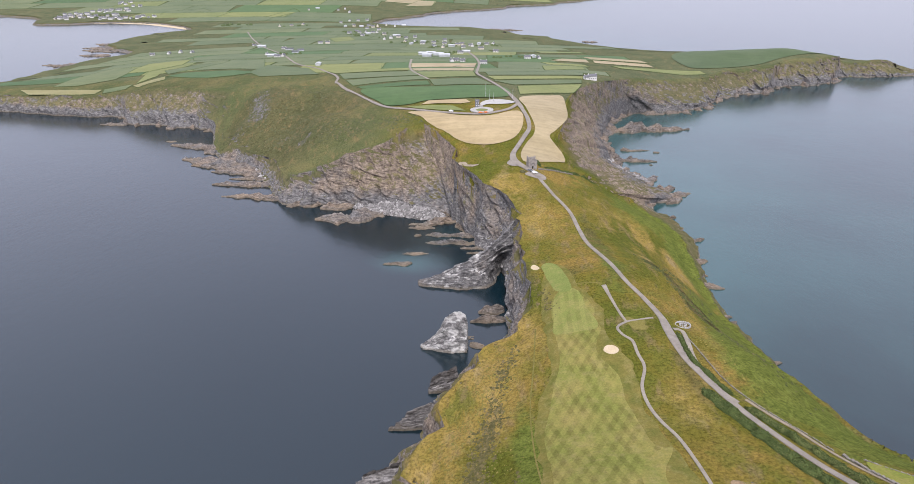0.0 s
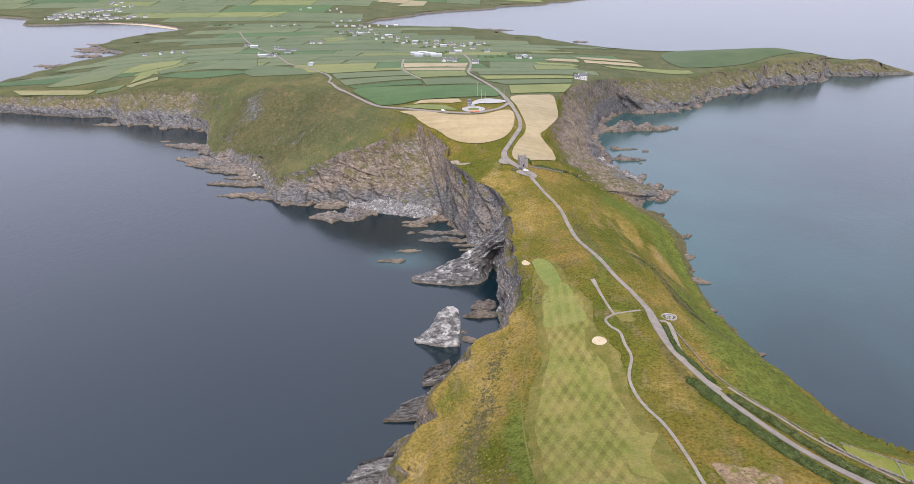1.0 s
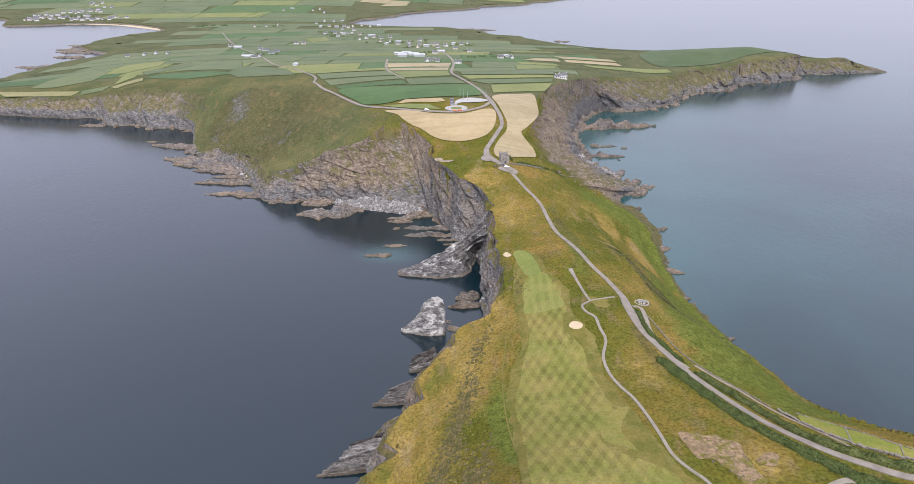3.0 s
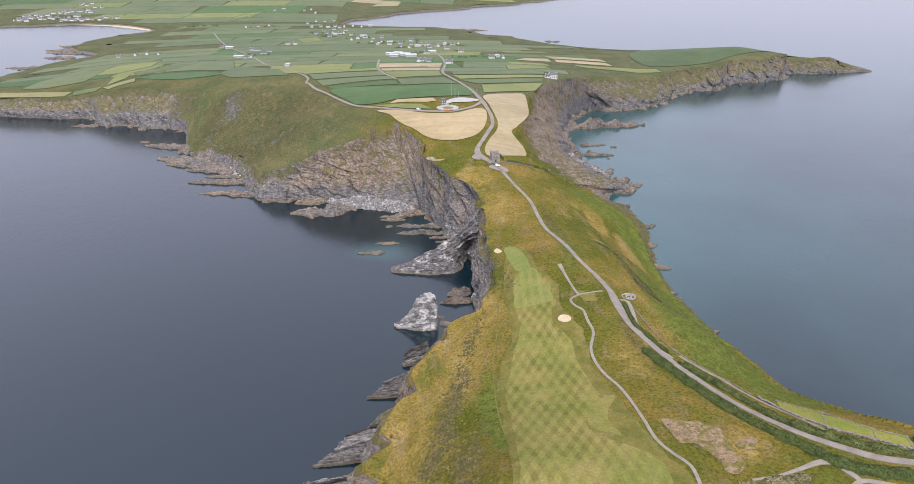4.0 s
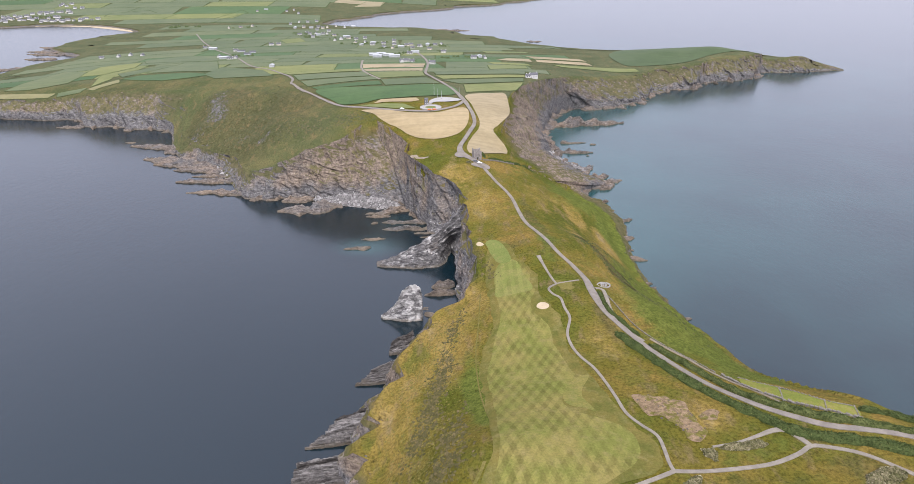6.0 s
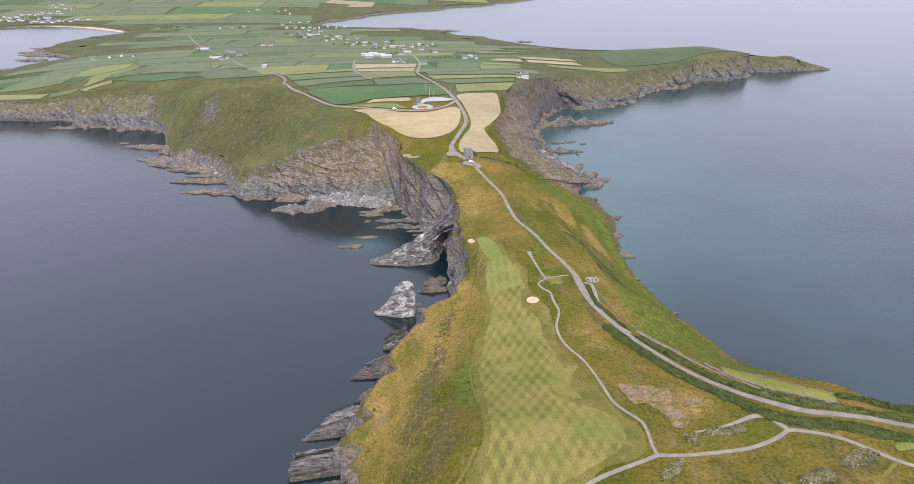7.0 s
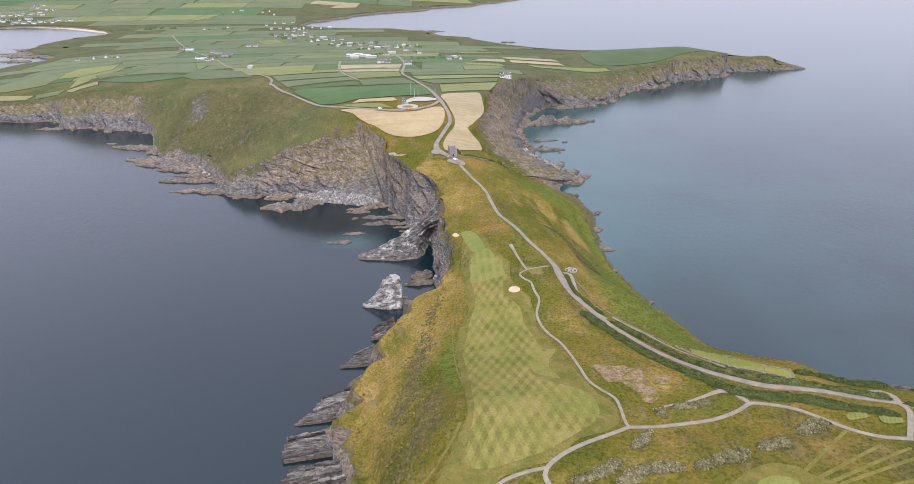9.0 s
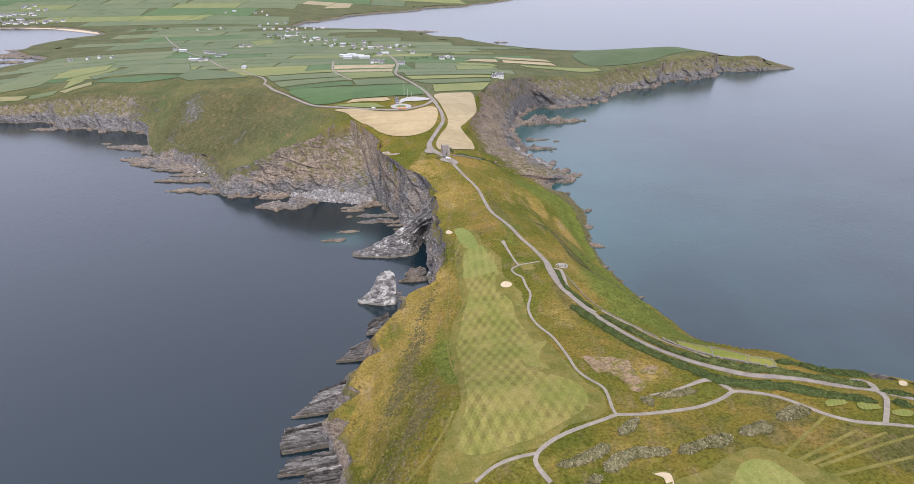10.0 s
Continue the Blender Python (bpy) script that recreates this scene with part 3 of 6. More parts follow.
whole = np.stack([np.interp(u, np.arange(len(whole)), whole[:, j]) for j in range(13)], 1)
whole = np.column_stack([whole, np.cumsum(np.hypot(*np.diff(whole[:, :2], axis=0, prepend=whole[:1, :2]).T))])


def cliff(name, a, b, rows, label):
    """The rock face between two stations of the coast, from its brink down into the sea."""
    k0, k1 = KNOT[a] * FINE, KNOT[b] * FINE if KNOT[b] > KNOT[a] else len(whole) - 1
    fx, fy, bx, by, bz, bulge, guano, bare, bench, rib, brown, growth, turf, span = (col[None] for col in whole[k0:k1 + 1].T)
    v = np.concatenate([[-0.26, -0.19, -0.06], np.linspace(0, 1, rows), [1.08]])[:, None]
    w = np.hypot(fx - bx, fy - by)
    reach = 22 * (1 + 1.6 * np.clip((-150 - bx) / 80, 0, 1) + 1.8 * np.clip((bx - 350) / 150, 0, 1) * np.clip((680 - bx) / 60, 0, 1))
    run = np.where(v < 0, v * reach / np.maximum(w, 8), v)
    x, y = bx + (fx - bx) * run, by + (fy - by) * run
    vc = np.clip(v, 0, 1)
    lean = np.clip(bench + 0.35 * grain(span / 30, span * 0, seed=71), 0, 0.9)
    z = bz * ((1 - lean) * (1 - vc**0.9) + lean * np.where(vc < 0.86, 1 - 0.62 * (vc / 0.86) ** 1.2, 0.38 * (1 - vc) / 0.14)) - np.maximum(v - 1, 0) * 40
    inner = v[:, 0] < 0
    ix, iy = x[inner].ravel(), y[inner].ravel()
    z[inner] = crown(ix, iy, *near_line(ix, iy, BRINK)).reshape(z[inner].shape) + np.array((-0.35, 0.03, 0.05))[:, None]
    m = np.clip(v * 6, 0, 1) * np.clip((1.06 - v) * 6, 0.25, 1)
    ox, oy = (fx - bx) / np.maximum(w, 1), (fy - by) / np.maximum(w, 1)
    fall = rough(x / 26, y / 26, z / 40, seed=11, octaves=3) * bulge + (1 - abs(rough(x / 11, y / 11, z / 9, seed=21, octaves=4)) * 2) * bulge * 0.35
    bed = rough((x + 0.4 * z) / 20, (y - 0.5 * z) / 20, (z + 0.25 * x - 0.15 * y) / 2.2, seed=31, octaves=3) * 0.9
    ribs = -abs(rough(span / 17 + z / 22, z / 26, seed=61, octaves=3)) * 2 * rib + rib * 0.8
    crest = rough(span / 5 + z / 9, z / 14, seed=66, octaves=3) * 0.28 * rib
    push = (fall + bed + ribs + crest) * m
    x, y = x + ox * push, y + oy * push
    z = z + m * rough(x / 8, y / 8, z / 8, seed=41, octaves=3) * 0.8
    ob = mesh_ob(name, np.stack([x.ravel(), y.ravel(), z.ravel()], 1), quads(*x.shape), LAND)
    put_attr(ob, "guano", (guano * np.clip(0.55 + 0.7 * v, 0, 1.2) + 0 * x).ravel())
    hang = turf * (1 + 0.9 * rough(span / 24, z / 30, seed=75, octaves=3)) + 0.02
    past = np.clip((v - hang) / 0.14, 0, 1)
    put_attr(ob, "bare", (bare * past - 0.28 * (1 - past) + 0.6 * np.clip((v - 0.8) / 0.1, 0, 1) * np.clip(-4 * bare, 0, 1) + 0 * x).ravel())
    put_attr(ob, "face", (np.clip((v - 0.03) / 0.12, 0, 1) * np.clip(2 - 3 * turf, 0, 1) + 0 * x).ravel())
    put_attr(ob, "warm", (brown * (1 - 0.6 * np.clip((v - 0.6) / 0.25, 0, 1)) + 0 * x).ravel())
    put_attr(ob, "moss", (growth * (1 - 0.75 * np.clip((v - 0.6) / 0.25, 0, 1)) + 0 * x).ravel())
    patches(ob, x.ravel(), y.ravel())
    put_attr(ob, "pasture", 0.8 * np.maximum(np.clip((-20 - x.ravel()) / 60, 0, 1), np.clip((y.ravel() - 680) / 80, 0, 1)))
    return tagged(ob, label, "cliff", kind="structure")


for name, a, b, rows, *_, label in CLIFFS:
    cliff(name, a, b, rows, label)

sx = spread(-4900, -500, 700, 4900, 9, 1.05)
sy = spread(-900, -100, 1300, 4900, 9, 1.04)
X, Y = np.meshgrid(sx, sy)
d, k = near_line(X.ravel(), Y.ravel(), FOOT)
sea = mesh_ob("sea", np.stack([X.ravel(), Y.ravel(), 0 * d], 1), quads(*X.shape), SEA, smooth=True)
qx, qy = X.ravel(), Y.ravel()
east = np.clip((qx - 90) / 60, 0, 1) * np.clip((qy - 250) / 150, 0, 1) * np.clip((1000 - qy) / 200, 0, 1)
put_attr(sea, "shoal", (0.42 * np.exp(-d / 80.0) + 0.28 * np.exp(-d / 350.0)) * east + 0.5 * np.clip((qx - 60) / 200, 0, 1) * np.exp(-d / 420.0) + 0.75 * np.exp(-((qx + 36) / 30) ** 2 - ((qy - 428) / 18) ** 2) + 0.45 * np.exp(-((qx + 10) / 40) ** 2 - ((qy - 480) / 30) ** 2))
tagged(sea, "calm slate-blue sea, turquoise over the shallows", "sea", kind="structure")


def land(x, y):
    """Height of the ground sheet, read between its points."""
    x, y = np.atleast_1d(np.asarray(x, float)), np.atleast_1d(np.asarray(y, float))
    i, j = np.clip(np.searchsorted(gx, x) - 1, 0, len(gx) - 2), np.clip(np.searchsorted(gy, y) - 1, 0, len(gy) - 2)
    u, v = (x - gx[i]) / (gx[i + 1] - gx[i]), (y - gy[j]) / (gy[j + 1] - gy[j])
    return (SHEET[j, i] * (1 - u) + SHEET[j, i + 1] * u) * (1 - v) + (SHEET[j + 1, i] * (1 - u) + SHEET[j + 1, i + 1] * u) * v


# turf along the low shores, laid down to their brink
for name, a, b in (("shore_turf", n5 - 1, len(STATIONS) - len(SHORE_BAY) - 2), ("shore_turf", len(STATIONS) - len(SHORE_BAY) + 2, len(STATIONS) - 1)):
    k0, k1 = KNOT[a], KNOT[b]
    up = BRINK[k0:k1] - FOOT[k0:k1]
    up = up / np.maximum(np.hypot(*up.T), 1)[:, None]
    rows = [BRINK[k0:k1] + up * s for s in (-1.0, 12, 30, 55, 85)]
    pts = np.vstack(rows)
    strip = mesh_ob(name, np.column_stack([pts, np.maximum(land(pts[:, 0], pts[:, 1]), 3) + 0.3]), quads(5, k1 - k0), LAND, smooth=True)
    put_attr(strip, "pasture", np.ones(len(pts)))
    put_attr(strip, "bare", np.full(len(pts), -0.45))
    tagged(strip, "green turf along a low shore", "grass", kind="structure")

# ---- roads and paths (x, y along the middle) ----
ROAD_NEAR = [(214, 109.5), (200.4, 115.4), (184.7, 116.7), (175.2, 118.7), (152.6, 124.7), (141.5, 132.8), (131.2, 143.8), (122.2, 160.6), (113.6, 183.1), (107, 199.9), (101.3, 217.8), (97.6, 232.3), (96.9, 251.7), (97.7, 268.6), (94.3, 285.9), (88.4, 303.6), (85.2, 327.6), (80.4, 358.8), (78.8, 384.1), (76.6, 406.2), (70, 428), (65.6, 451.7), (61.1, 471)]
ROAD_MID = [(63, 466.8), (57.7, 475.6), (52.9, 482), (46.5, 492.7), (45.8, 508.3), (51.8, 527.7), (60.3, 550.7), (64.6, 563.9), (65.2, 586), (63.1, 610.1), (60.9, 635.5), (54.1, 692.1), (44.6, 743.6), (33.7, 802.1), (27.2, 868.2), (35.1, 1010), (32.3, 1132.6), (19.8, 1286.4)]
ROAD_WEST = [(60.9, 635.5), (51.2, 614.1), (36.7, 602.1), (20.1, 595.9), (-12.6, 605.1), (-47.2, 629.5), (-72.1, 649.5), (-94.3, 685.6), (-121.3, 741.9), (-146.2, 799.1), (-150.7, 838.1), (-170.7, 906.9), (-205.9, 982.9), (-251.5, 1049.5), (-306.4, 1197.1), (-349.5, 1302.2), (-403.5, 1415.9), (-491.6, 1634.2), (-565.1, 1834.9)]
LANE = [(-33.2, 785.5), (-54.3, 869.5), (-67.4, 962), (-73.2, 1091.9)]
PATH_A = [(76.1, 296.8), (77.3, 283), (78.6, 267.7), (79.5, 261.4)]
PATH_B = [(93.2, 265.8), (85.3, 263.1), (79.5, 261.4), (74.2, 256.9), (74.9, 249.8), (77.9, 244.5), (78, 235.4), (78.7, 226.4), (74.8, 214.8), (74.2, 203.7), (75.5, 192.5), (78.4, 180.8), (79.5, 169), (80.1, 156.7), (80.4, 144.1), (83.2, 136.5), (87.1, 129.2), (86.6, 120.5), (85.6, 114.3), (85.5, 109.5)]
PATH_C = [(85.5, 109.5), (95.4, 108.8), (107.4, 109), (120, 110.2), (131.7, 114), (137.8, 117.1), (143.6, 115.3), (152, 110.7), (159.6, 103.2), (165.6, 97.5), (174.5, 92.9), (185.6, 91.3), (196.5, 89.9)]
PATH_D = [(137.8, 117.1), (136.1, 122.4), (133.6, 126.4), (129.4, 126.8), (121.9, 124.5), (113.3, 122.1), (104.1, 121)]
PATH_E = [(85.5, 109.5), (77.9, 106.1), (64.7, 100.4), (55.6, 95.5), (49.5, 90.7), (48, 87.8), (48.5, 83.8), (51, 77.2)]
PATH_F = [(49.5, 90.7), (42.7, 90.2), (34.1, 88.6), (26.2, 84.5)]
PATH_G = [(185.6, 91.6), (194.7, 101.9), (201, 110), (201.2, 116.4), (204, 121.7), (202.8, 126.5), (194, 123.1)]
PATH_H = [(99.8, 255.9), (103.9, 254.9), (101, 232.1), (102, 220.3), (104.9, 208.2), (108.3, 201.9)]
PATH_I = [(112.5, 204.7), (118.4, 195.7), (124.6, 187.1), (128.3, 177.6), (133.3, 165.4), (137.3, 156), (141.7, 143.2)]


def dense(outline, step):
    """A ring of straight edges with points every step along them."""
    p = np.array(outline, float)
    out = []
    for a, b in zip(p, np.roll(p, -1, 0)):
        n = max(1, int(np.hypot(*(b - a)) / step))
        out.append(a + (b - a) * (np.arange(n) / n)[:, None])
    return np.vstack(out)


def drape(name, outline, lift, material, grid=9.0, smooth=3.0, parent=None, ragged=0.0):
    """A patch of ground cover laid on the land inside an outline."""
    ring = spline(outline, smooth, closed=True) if smooth else dense(outline, grid)
    if ragged:
        ring = ring + ragged * np.stack([rough(ring[:, 0] / 6, ring[:, 1] / 6, seed=s, octaves=2) for s in (81, 82)], 1)
    lo, hi = ring.min(0), ring.max(0)
    px, py = (v.ravel() for v in np.meshgrid(np.arange(lo[0] + grid / 2, hi[0], grid), np.arange(lo[1] + grid / 2, hi[1], grid)))
    keep = inside(px, py, ring)
    if keep.any():
        keep &= near_line(px, py, ring)[0] > grid * 0.3
    pts = np.vstack([ring, np.stack([px, py], 1)[keep]])
    v, _, f, *_ = delaunay_2d_cdt([Vector(p) for p in pts.tolist()], [], [list(range(len(ring)))], 1, 1e-4)
    xy = np.array([tuple(p) for p in v])
    z = land(xy[:, 0], xy[:, 1]) + lift
    return mesh_ob(name, np.column_stack([xy, z]), [list(t) for t in f], material, parent, smooth=True)


def ribbon(name, line, width, lift, material, label, step=3.0, kind="structure", category="path"):
    """A road or path along a line; width: one number, or one for each point of the line."""
    n = len(line)
    w = [width] * n if isinstance(width, (int, float)) else width
    c = spline([(*p, v * 0.72) for p, v in zip(line, w)], step)
    d = np.gradient(c[:, :2], axis=0)
    nrm = np.stack([d[:, 1], -d[:, 0]], 1) / np.hypot(*d.T)[:, None]
    wob = 1 + 0.06 * grain(c[:, 0] / 6, c[:, 1] / 6, seed=9)
    rows = []
    for s, drop in ((-0.53, -0.5), (-0.5, 0), (0, 0.04), (0.5, 0), (0.53, -0.5)):
        p = c[:, :2] + nrm * (s * c[:, 2] * wob)[:, None]
        rows.append(np.column_stack([p, land(p[:, 0], p[:, 1]) + lift + drop]))
    ob = mesh_ob(name, np.vstack(rows), quads(5, len(c)), material)
    return tagged(ob, label, category, kind=kind)


ribbon("road", ROAD_NEAR, [4.0] * 10 + [4.5, 5.2, 6.2, 5.0, 4.0] + [3.7] * 8, 0.3, ROAD_M, "worn pale asphalt road along the ridge", category="road")
ribbon("road", ROAD_MID, [5, 7, 6, 8, 6] + [5] * 5 + [7] + [5] * 7, 0.95, ROAD_M, "worn pale asphalt road past the castle to the village", 5, category="road")
ribbon("road", ROAD_WEST, [5] * 6 + [4.5] * 13, 0.9, ROAD_M, "narrow asphalt country road between pastures", 6, category="road")
ribbon("road", LANE, 4.5, 0.9, CART_M, "pale farm lane between fields", 6, category="road")
ribbon("path", PATH_A, [3.2, 1.9, 1.7, 1.7], 0.24, CART_M, "concrete buggy path ending at the green", 2)
ribbon("path", PATH_B, [1.5, 1.5, 1.8] + [1.8] * 17, 0.25, CART_M, "winding concrete buggy path beside the fairway", 2)
ribbon("path", PATH_C, 2.4, 0.26, CART_M, "concrete buggy path across the course", 2)
ribbon("path", PATH_D, [2.4, 3, 3.6, 3, 2, 1.6, 1.2], 0.27, CART_M, "short spur of concrete path fading into grass", 2)
ribbon("path", PATH_E, 2.3, 0.24, CART_M, "concrete buggy path curving round scrub", 2)
ribbon("path", PATH_F, 1.9, 0.23, CART_M, "concrete buggy path across mown grass", 2)
ribbon("path", PATH_G, [3, 3, 3.6, 5, 4, 3, 2.4], 0.32, CART_M, "short concrete link path to the road", 2)
ribbon("path", PATH_H, [3, 3, 2.6, 2.6, 2.8, 3.4], 0.28, CART_M, "gravelled lay-by path beside the road", 2)
ribbon("path", PATH_I, [1.8, 2.0, 2.2, 2.0, 1.8, 1.6, 1.4], 0.26, GRAVEL_M, "stony track beside the road hedge", 2)
tagged(drape("pavement", [(52, 470), (58, 476), (64, 474), (68, 468), (66, 462), (60, 464)], 0.45, ROAD_M, 3, 2), "gravel parking place below the castle", "parking place", kind="structure")
tagged(drape("pavement", [(40, 492), (46, 500), (50, 490), (46, 484), (41, 487)], 0.7, ROAD_M, 3, 2), "asphalt apron of a field entrance", "parking place", kind="structure")

# ---- golf course outlines ----
FAIRWAY = [(52, 301.4), (48.1, 286.6), (46.3, 261.1), (45.6, 241.4), (41.8, 227.5), (37.3, 210.6), (32.9, 192.7), (32.1, 170.2), (30.6, 144.4), (27.9, 119.6), (24.7, 109), (22.4, 101.3), (24.8, 96.6), (32.9, 94.3), (42.7, 95.6), (54.7, 100.3), (65.6, 107.3), (73.2, 113), (77.7, 121.1), (78.5, 129.9), (75.3, 136), (68.9, 140.6), (61.2, 146.1), (58.3, 154.1), (61.6, 162.6), (69.5, 168.6), (73.7, 173), (69, 178), (67.6, 193.7), (66.3, 206.1), (67.1, 221), (61.4, 240.6), (66.6, 257.6), (65.1, 267.4), (67.5, 278.8), (62.2, 299.1)]
SEMI = [(50.3, 328.5), (44.9, 300.3), (42.5, 265.3), (40.4, 235.2), (33.2, 213.6), (29.9, 195.1), (28.3, 157.1), (25.3, 120.7), (19.8, 108.9), (10.5, 92.5), (25.2, 84.8), (34.3, 89.8), (42.9, 91.4), (50.6, 92.7), (65.4, 102.7), (78.8, 108.7), (83.2, 114.5), (84.9, 122.8), (80.7, 136.7), (78, 149.6), (75.8, 171.1), (73.2, 189.6), (72.1, 204.4), (74, 227.6), (67.7, 252.4), (70.9, 277.1), (64.5, 301.5), (61.6, 321.1), (56.8, 330.9)]
GREEN = [(48.3, 332), (52.3, 334.3), (56.9, 328.7), (59.6, 316.2), (60.7, 302.1), (57.3, 299.9), (52.5, 305.2), (50.2, 317.8)]
BUNKER_A = [(63.9, 239.3), (65.8, 242.5), (69.1, 241.9), (70.9, 238.8), (69.4, 236.1), (66, 236.1)]
BUNKER_B = [(42.3, 334.1), (44.6, 336.3), (47.4, 331.7), (45.5, 329.7), (43.2, 330.7)]
BUNKER_C = [(86.2, 75.4), (88.3, 76.2), (91.8, 75.4), (92.1, 72.6), (90.9, 69), (88.6, 69.4), (88.8, 73.1)]
BUNKER_D = [(223.8, 128.2), (226.8, 129), (227.5, 127.1), (223.6, 123.5), (220, 122.9)]
FAIRWAY_2 = [(89.1, 68.2), (97.4, 72.9), (108.6, 76.5), (117.9, 81.9), (127.8, 83.7), (134.2, 81.5), (137.1, 77.2), (143.2, 71.5), (146.1, 60.7)]
FAIRWAY_3 = [(110.1, 64.8), (113.8, 71.5), (119.3, 76.6), (127.3, 77.3), (131.6, 72), (133.3, 61.6)]
PLOT_A = [(140.3, 170.3), (150.2, 159.4), (143.1, 144.8), (139.5, 152), (136.4, 159.9)]
PLOT_B = [(149.9, 156.7), (158, 142.3), (154.3, 135.3), (143.9, 144.6)]
PLOT_C = [(158.3, 141.5), (166, 135.8), (162.8, 128.6), (154.4, 133.6)]
SCRAPE = [(87.1, 156.9), (92.7, 157.1), (99.1, 151.9), (105.3, 146.6), (106, 135.1), (106.4, 128.4), (102.2, 125.6), (97.5, 129.9), (93.9, 137.4), (90.6, 142.9), (85.9, 148.8)]
TEES = [(174.1, 104.2), (186.9, 102.3), (199.3, 99), (77.2, 250.8)]
STRIPS = [[(132.2, 76.4), (164, 96.9)], [(139.2, 75.5), (171, 88.3)], [(141.6, 73.1), (181.7, 86.5)], [(144.5, 71.9), (194, 85.1)], [(145.2, 66.8), (184, 73.7)]]
HEDGES = [[(110, 199.3), (116.1, 189.8), (124.1, 171.4), (130, 152.8), (140, 140), (152.8, 129.5), (165.3, 124), (181.8, 120.3), (199.9, 117.2)],
    [(97.6, 210.8), (105.3, 190.3), (112.5, 169.3), (119.5, 151.7), (128.8, 136), (138.8, 123.6), (155.6, 116.6), (174, 109.5), (193.8, 106)],
    [(100.6, 252.3), (99.6, 232.1), (102.5, 222.2), (105.9, 211.4), (108.5, 206.4)],
    [(165.9, 133.5), (181.5, 134.7), (194.1, 132), (211.4, 131.6)],
    [(201, 106.5), (208.5, 103.4)],
    [(202.5, 114.7), (216.4, 112.1)]]
SCRUBS = [[(70.9, 79.2), (76.5, 83.1), (83, 86.1), (89.5, 86.2), (96.9, 85.8)],
    [(99.7, 84.8), (108.6, 87.3), (117.2, 88.8), (122.9, 91.1)],
    [(126.6, 91.5), (133.1, 92.9), (140.3, 93.4)],
    [(144.9, 97.1), (152.4, 99.6), (160.6, 101)],
    [(81.9, 96.8), (87.7, 101.2), (93.2, 106.3)],
    [(99.9, 120), (101.7, 117.2), (102.1, 113.4)],
    [(106.1, 119.9), (114.7, 119.7), (123.6, 120.1)],
    [(54.8, 84), (61.1, 84.4), (69.5, 87.6), (76.2, 91.4)],
    [(63.5, 75.2), (69.3, 77.3)]]

for name, line, lift, mat, label, cat in (
    ("semi_rough", SEMI, 0.06, SEMI_M, "yellow-green semi-rough round the fairway", "grass"),
    ("fairway", FAIRWAY, 0.11, FAIRWAY_M, "pale green fairway mown in a diamond pattern", "fairway"),
    ("fairway", FAIRWAY_2, 0.11, SEMI_M, "mown apron of a second fairway", "fairway"),
    ("fairway", FAIRWAY_3, 0.16, APPROACH_M, "second fairway mown in straight stripes", "fairway"),
    ("approach", [(52, 300), (47.5, 275), (47, 262), (62, 258), (66, 262), (65, 275), (62, 300)], 0.16, APPROACH_M, "approach mown in straight stripes below the green", "fairway"),
    ("putting_green", GREEN, 0.2, GREEN_M, "smooth bright putting green", "green"),
    ("paddock", PLOT_A, 0.12, PLOT_M, "small bright grass plot behind a stone wall", "grass plot"),
    ("paddock", PLOT_B, 0.12, PLOT_M, "small bright grass plot behind a stone wall", "grass plot"),
    ("paddock", PLOT_C, 0.12, PLOT_M, "small bright grass plot behind a stone wall", "grass plot"),
    ("bare_earth", SCRAPE, 0.08, EARTH_M, "patch of scraped brown earth in the rough", "earth"),
    ("bare_earth", [(107.5, 139), (111, 143), (115, 141), (113, 137)], 0.08, EARTH_M, "small patch of scraped brown earth in the rough", "earth"),
    ("bare_earth", [(78, 262), (81, 266), (88, 262), (87, 254), (81, 255)], 0.05, STRIP_M, "dry yellow grass beside the path", "grass"),
    ("bare_earth", [(2, 500), (8, 503), (10, 498), (16, 494), (12, 492), (6, 495)], 0.25, GRAVEL_M, "pale worn earth above the cove", "earth"),
):
    tagged(drape(name, line, lift + 0.1, mat, 2.4, 1.5 if name != "bare_earth" else 0.8, ragged={"bare_earth": 2.0, "semi_rough": 0.9}.get(name, 0.3 if "paddock" not in name else 0.0)), label, cat, kind="structure")
for line in STRIPS:
    ribbon("mown_strip", line, [2.0, 1.7], 0.1, STRIP_M, "paler mown strip through the rough", 3, category="grass")
ribbon("mown_strip", [(3, 98), (11, 103), (19, 111), (22.5, 117)], 1.8, 0.1, STRIP_M, "paler worn track through the rough", 3, category="grass")
ribbon("mown_strip", [(39, 277), (34, 241), (30, 216), (28.3, 190), (28, 167), (28.5, 142)], 0.8, 0.1, STRIP_M, "faint worn trail beside the fairway", 3, category="grass")
ribbon("mown_strip", [(62, 304.7), (70, 301.5), (75.5, 298)], 1.0, 0.12, STRIP_M, "faint worn trail from the green to the path", 3, category="grass")
tagged(drape("mown_tongue", [(74.7, 174.3), (68.7, 173.2), (62.6, 166.6), (59.4, 158.7), (60.1, 151.4), (65.2, 148.2), (69.2, 145.5), (66.9, 155.2), (68.5, 163.7)], 0.24, TONGUE_M, 2.4, 1.5, ragged=0.4), "pale mown tongue of grass beside the fairway", "grass", kind="structure")
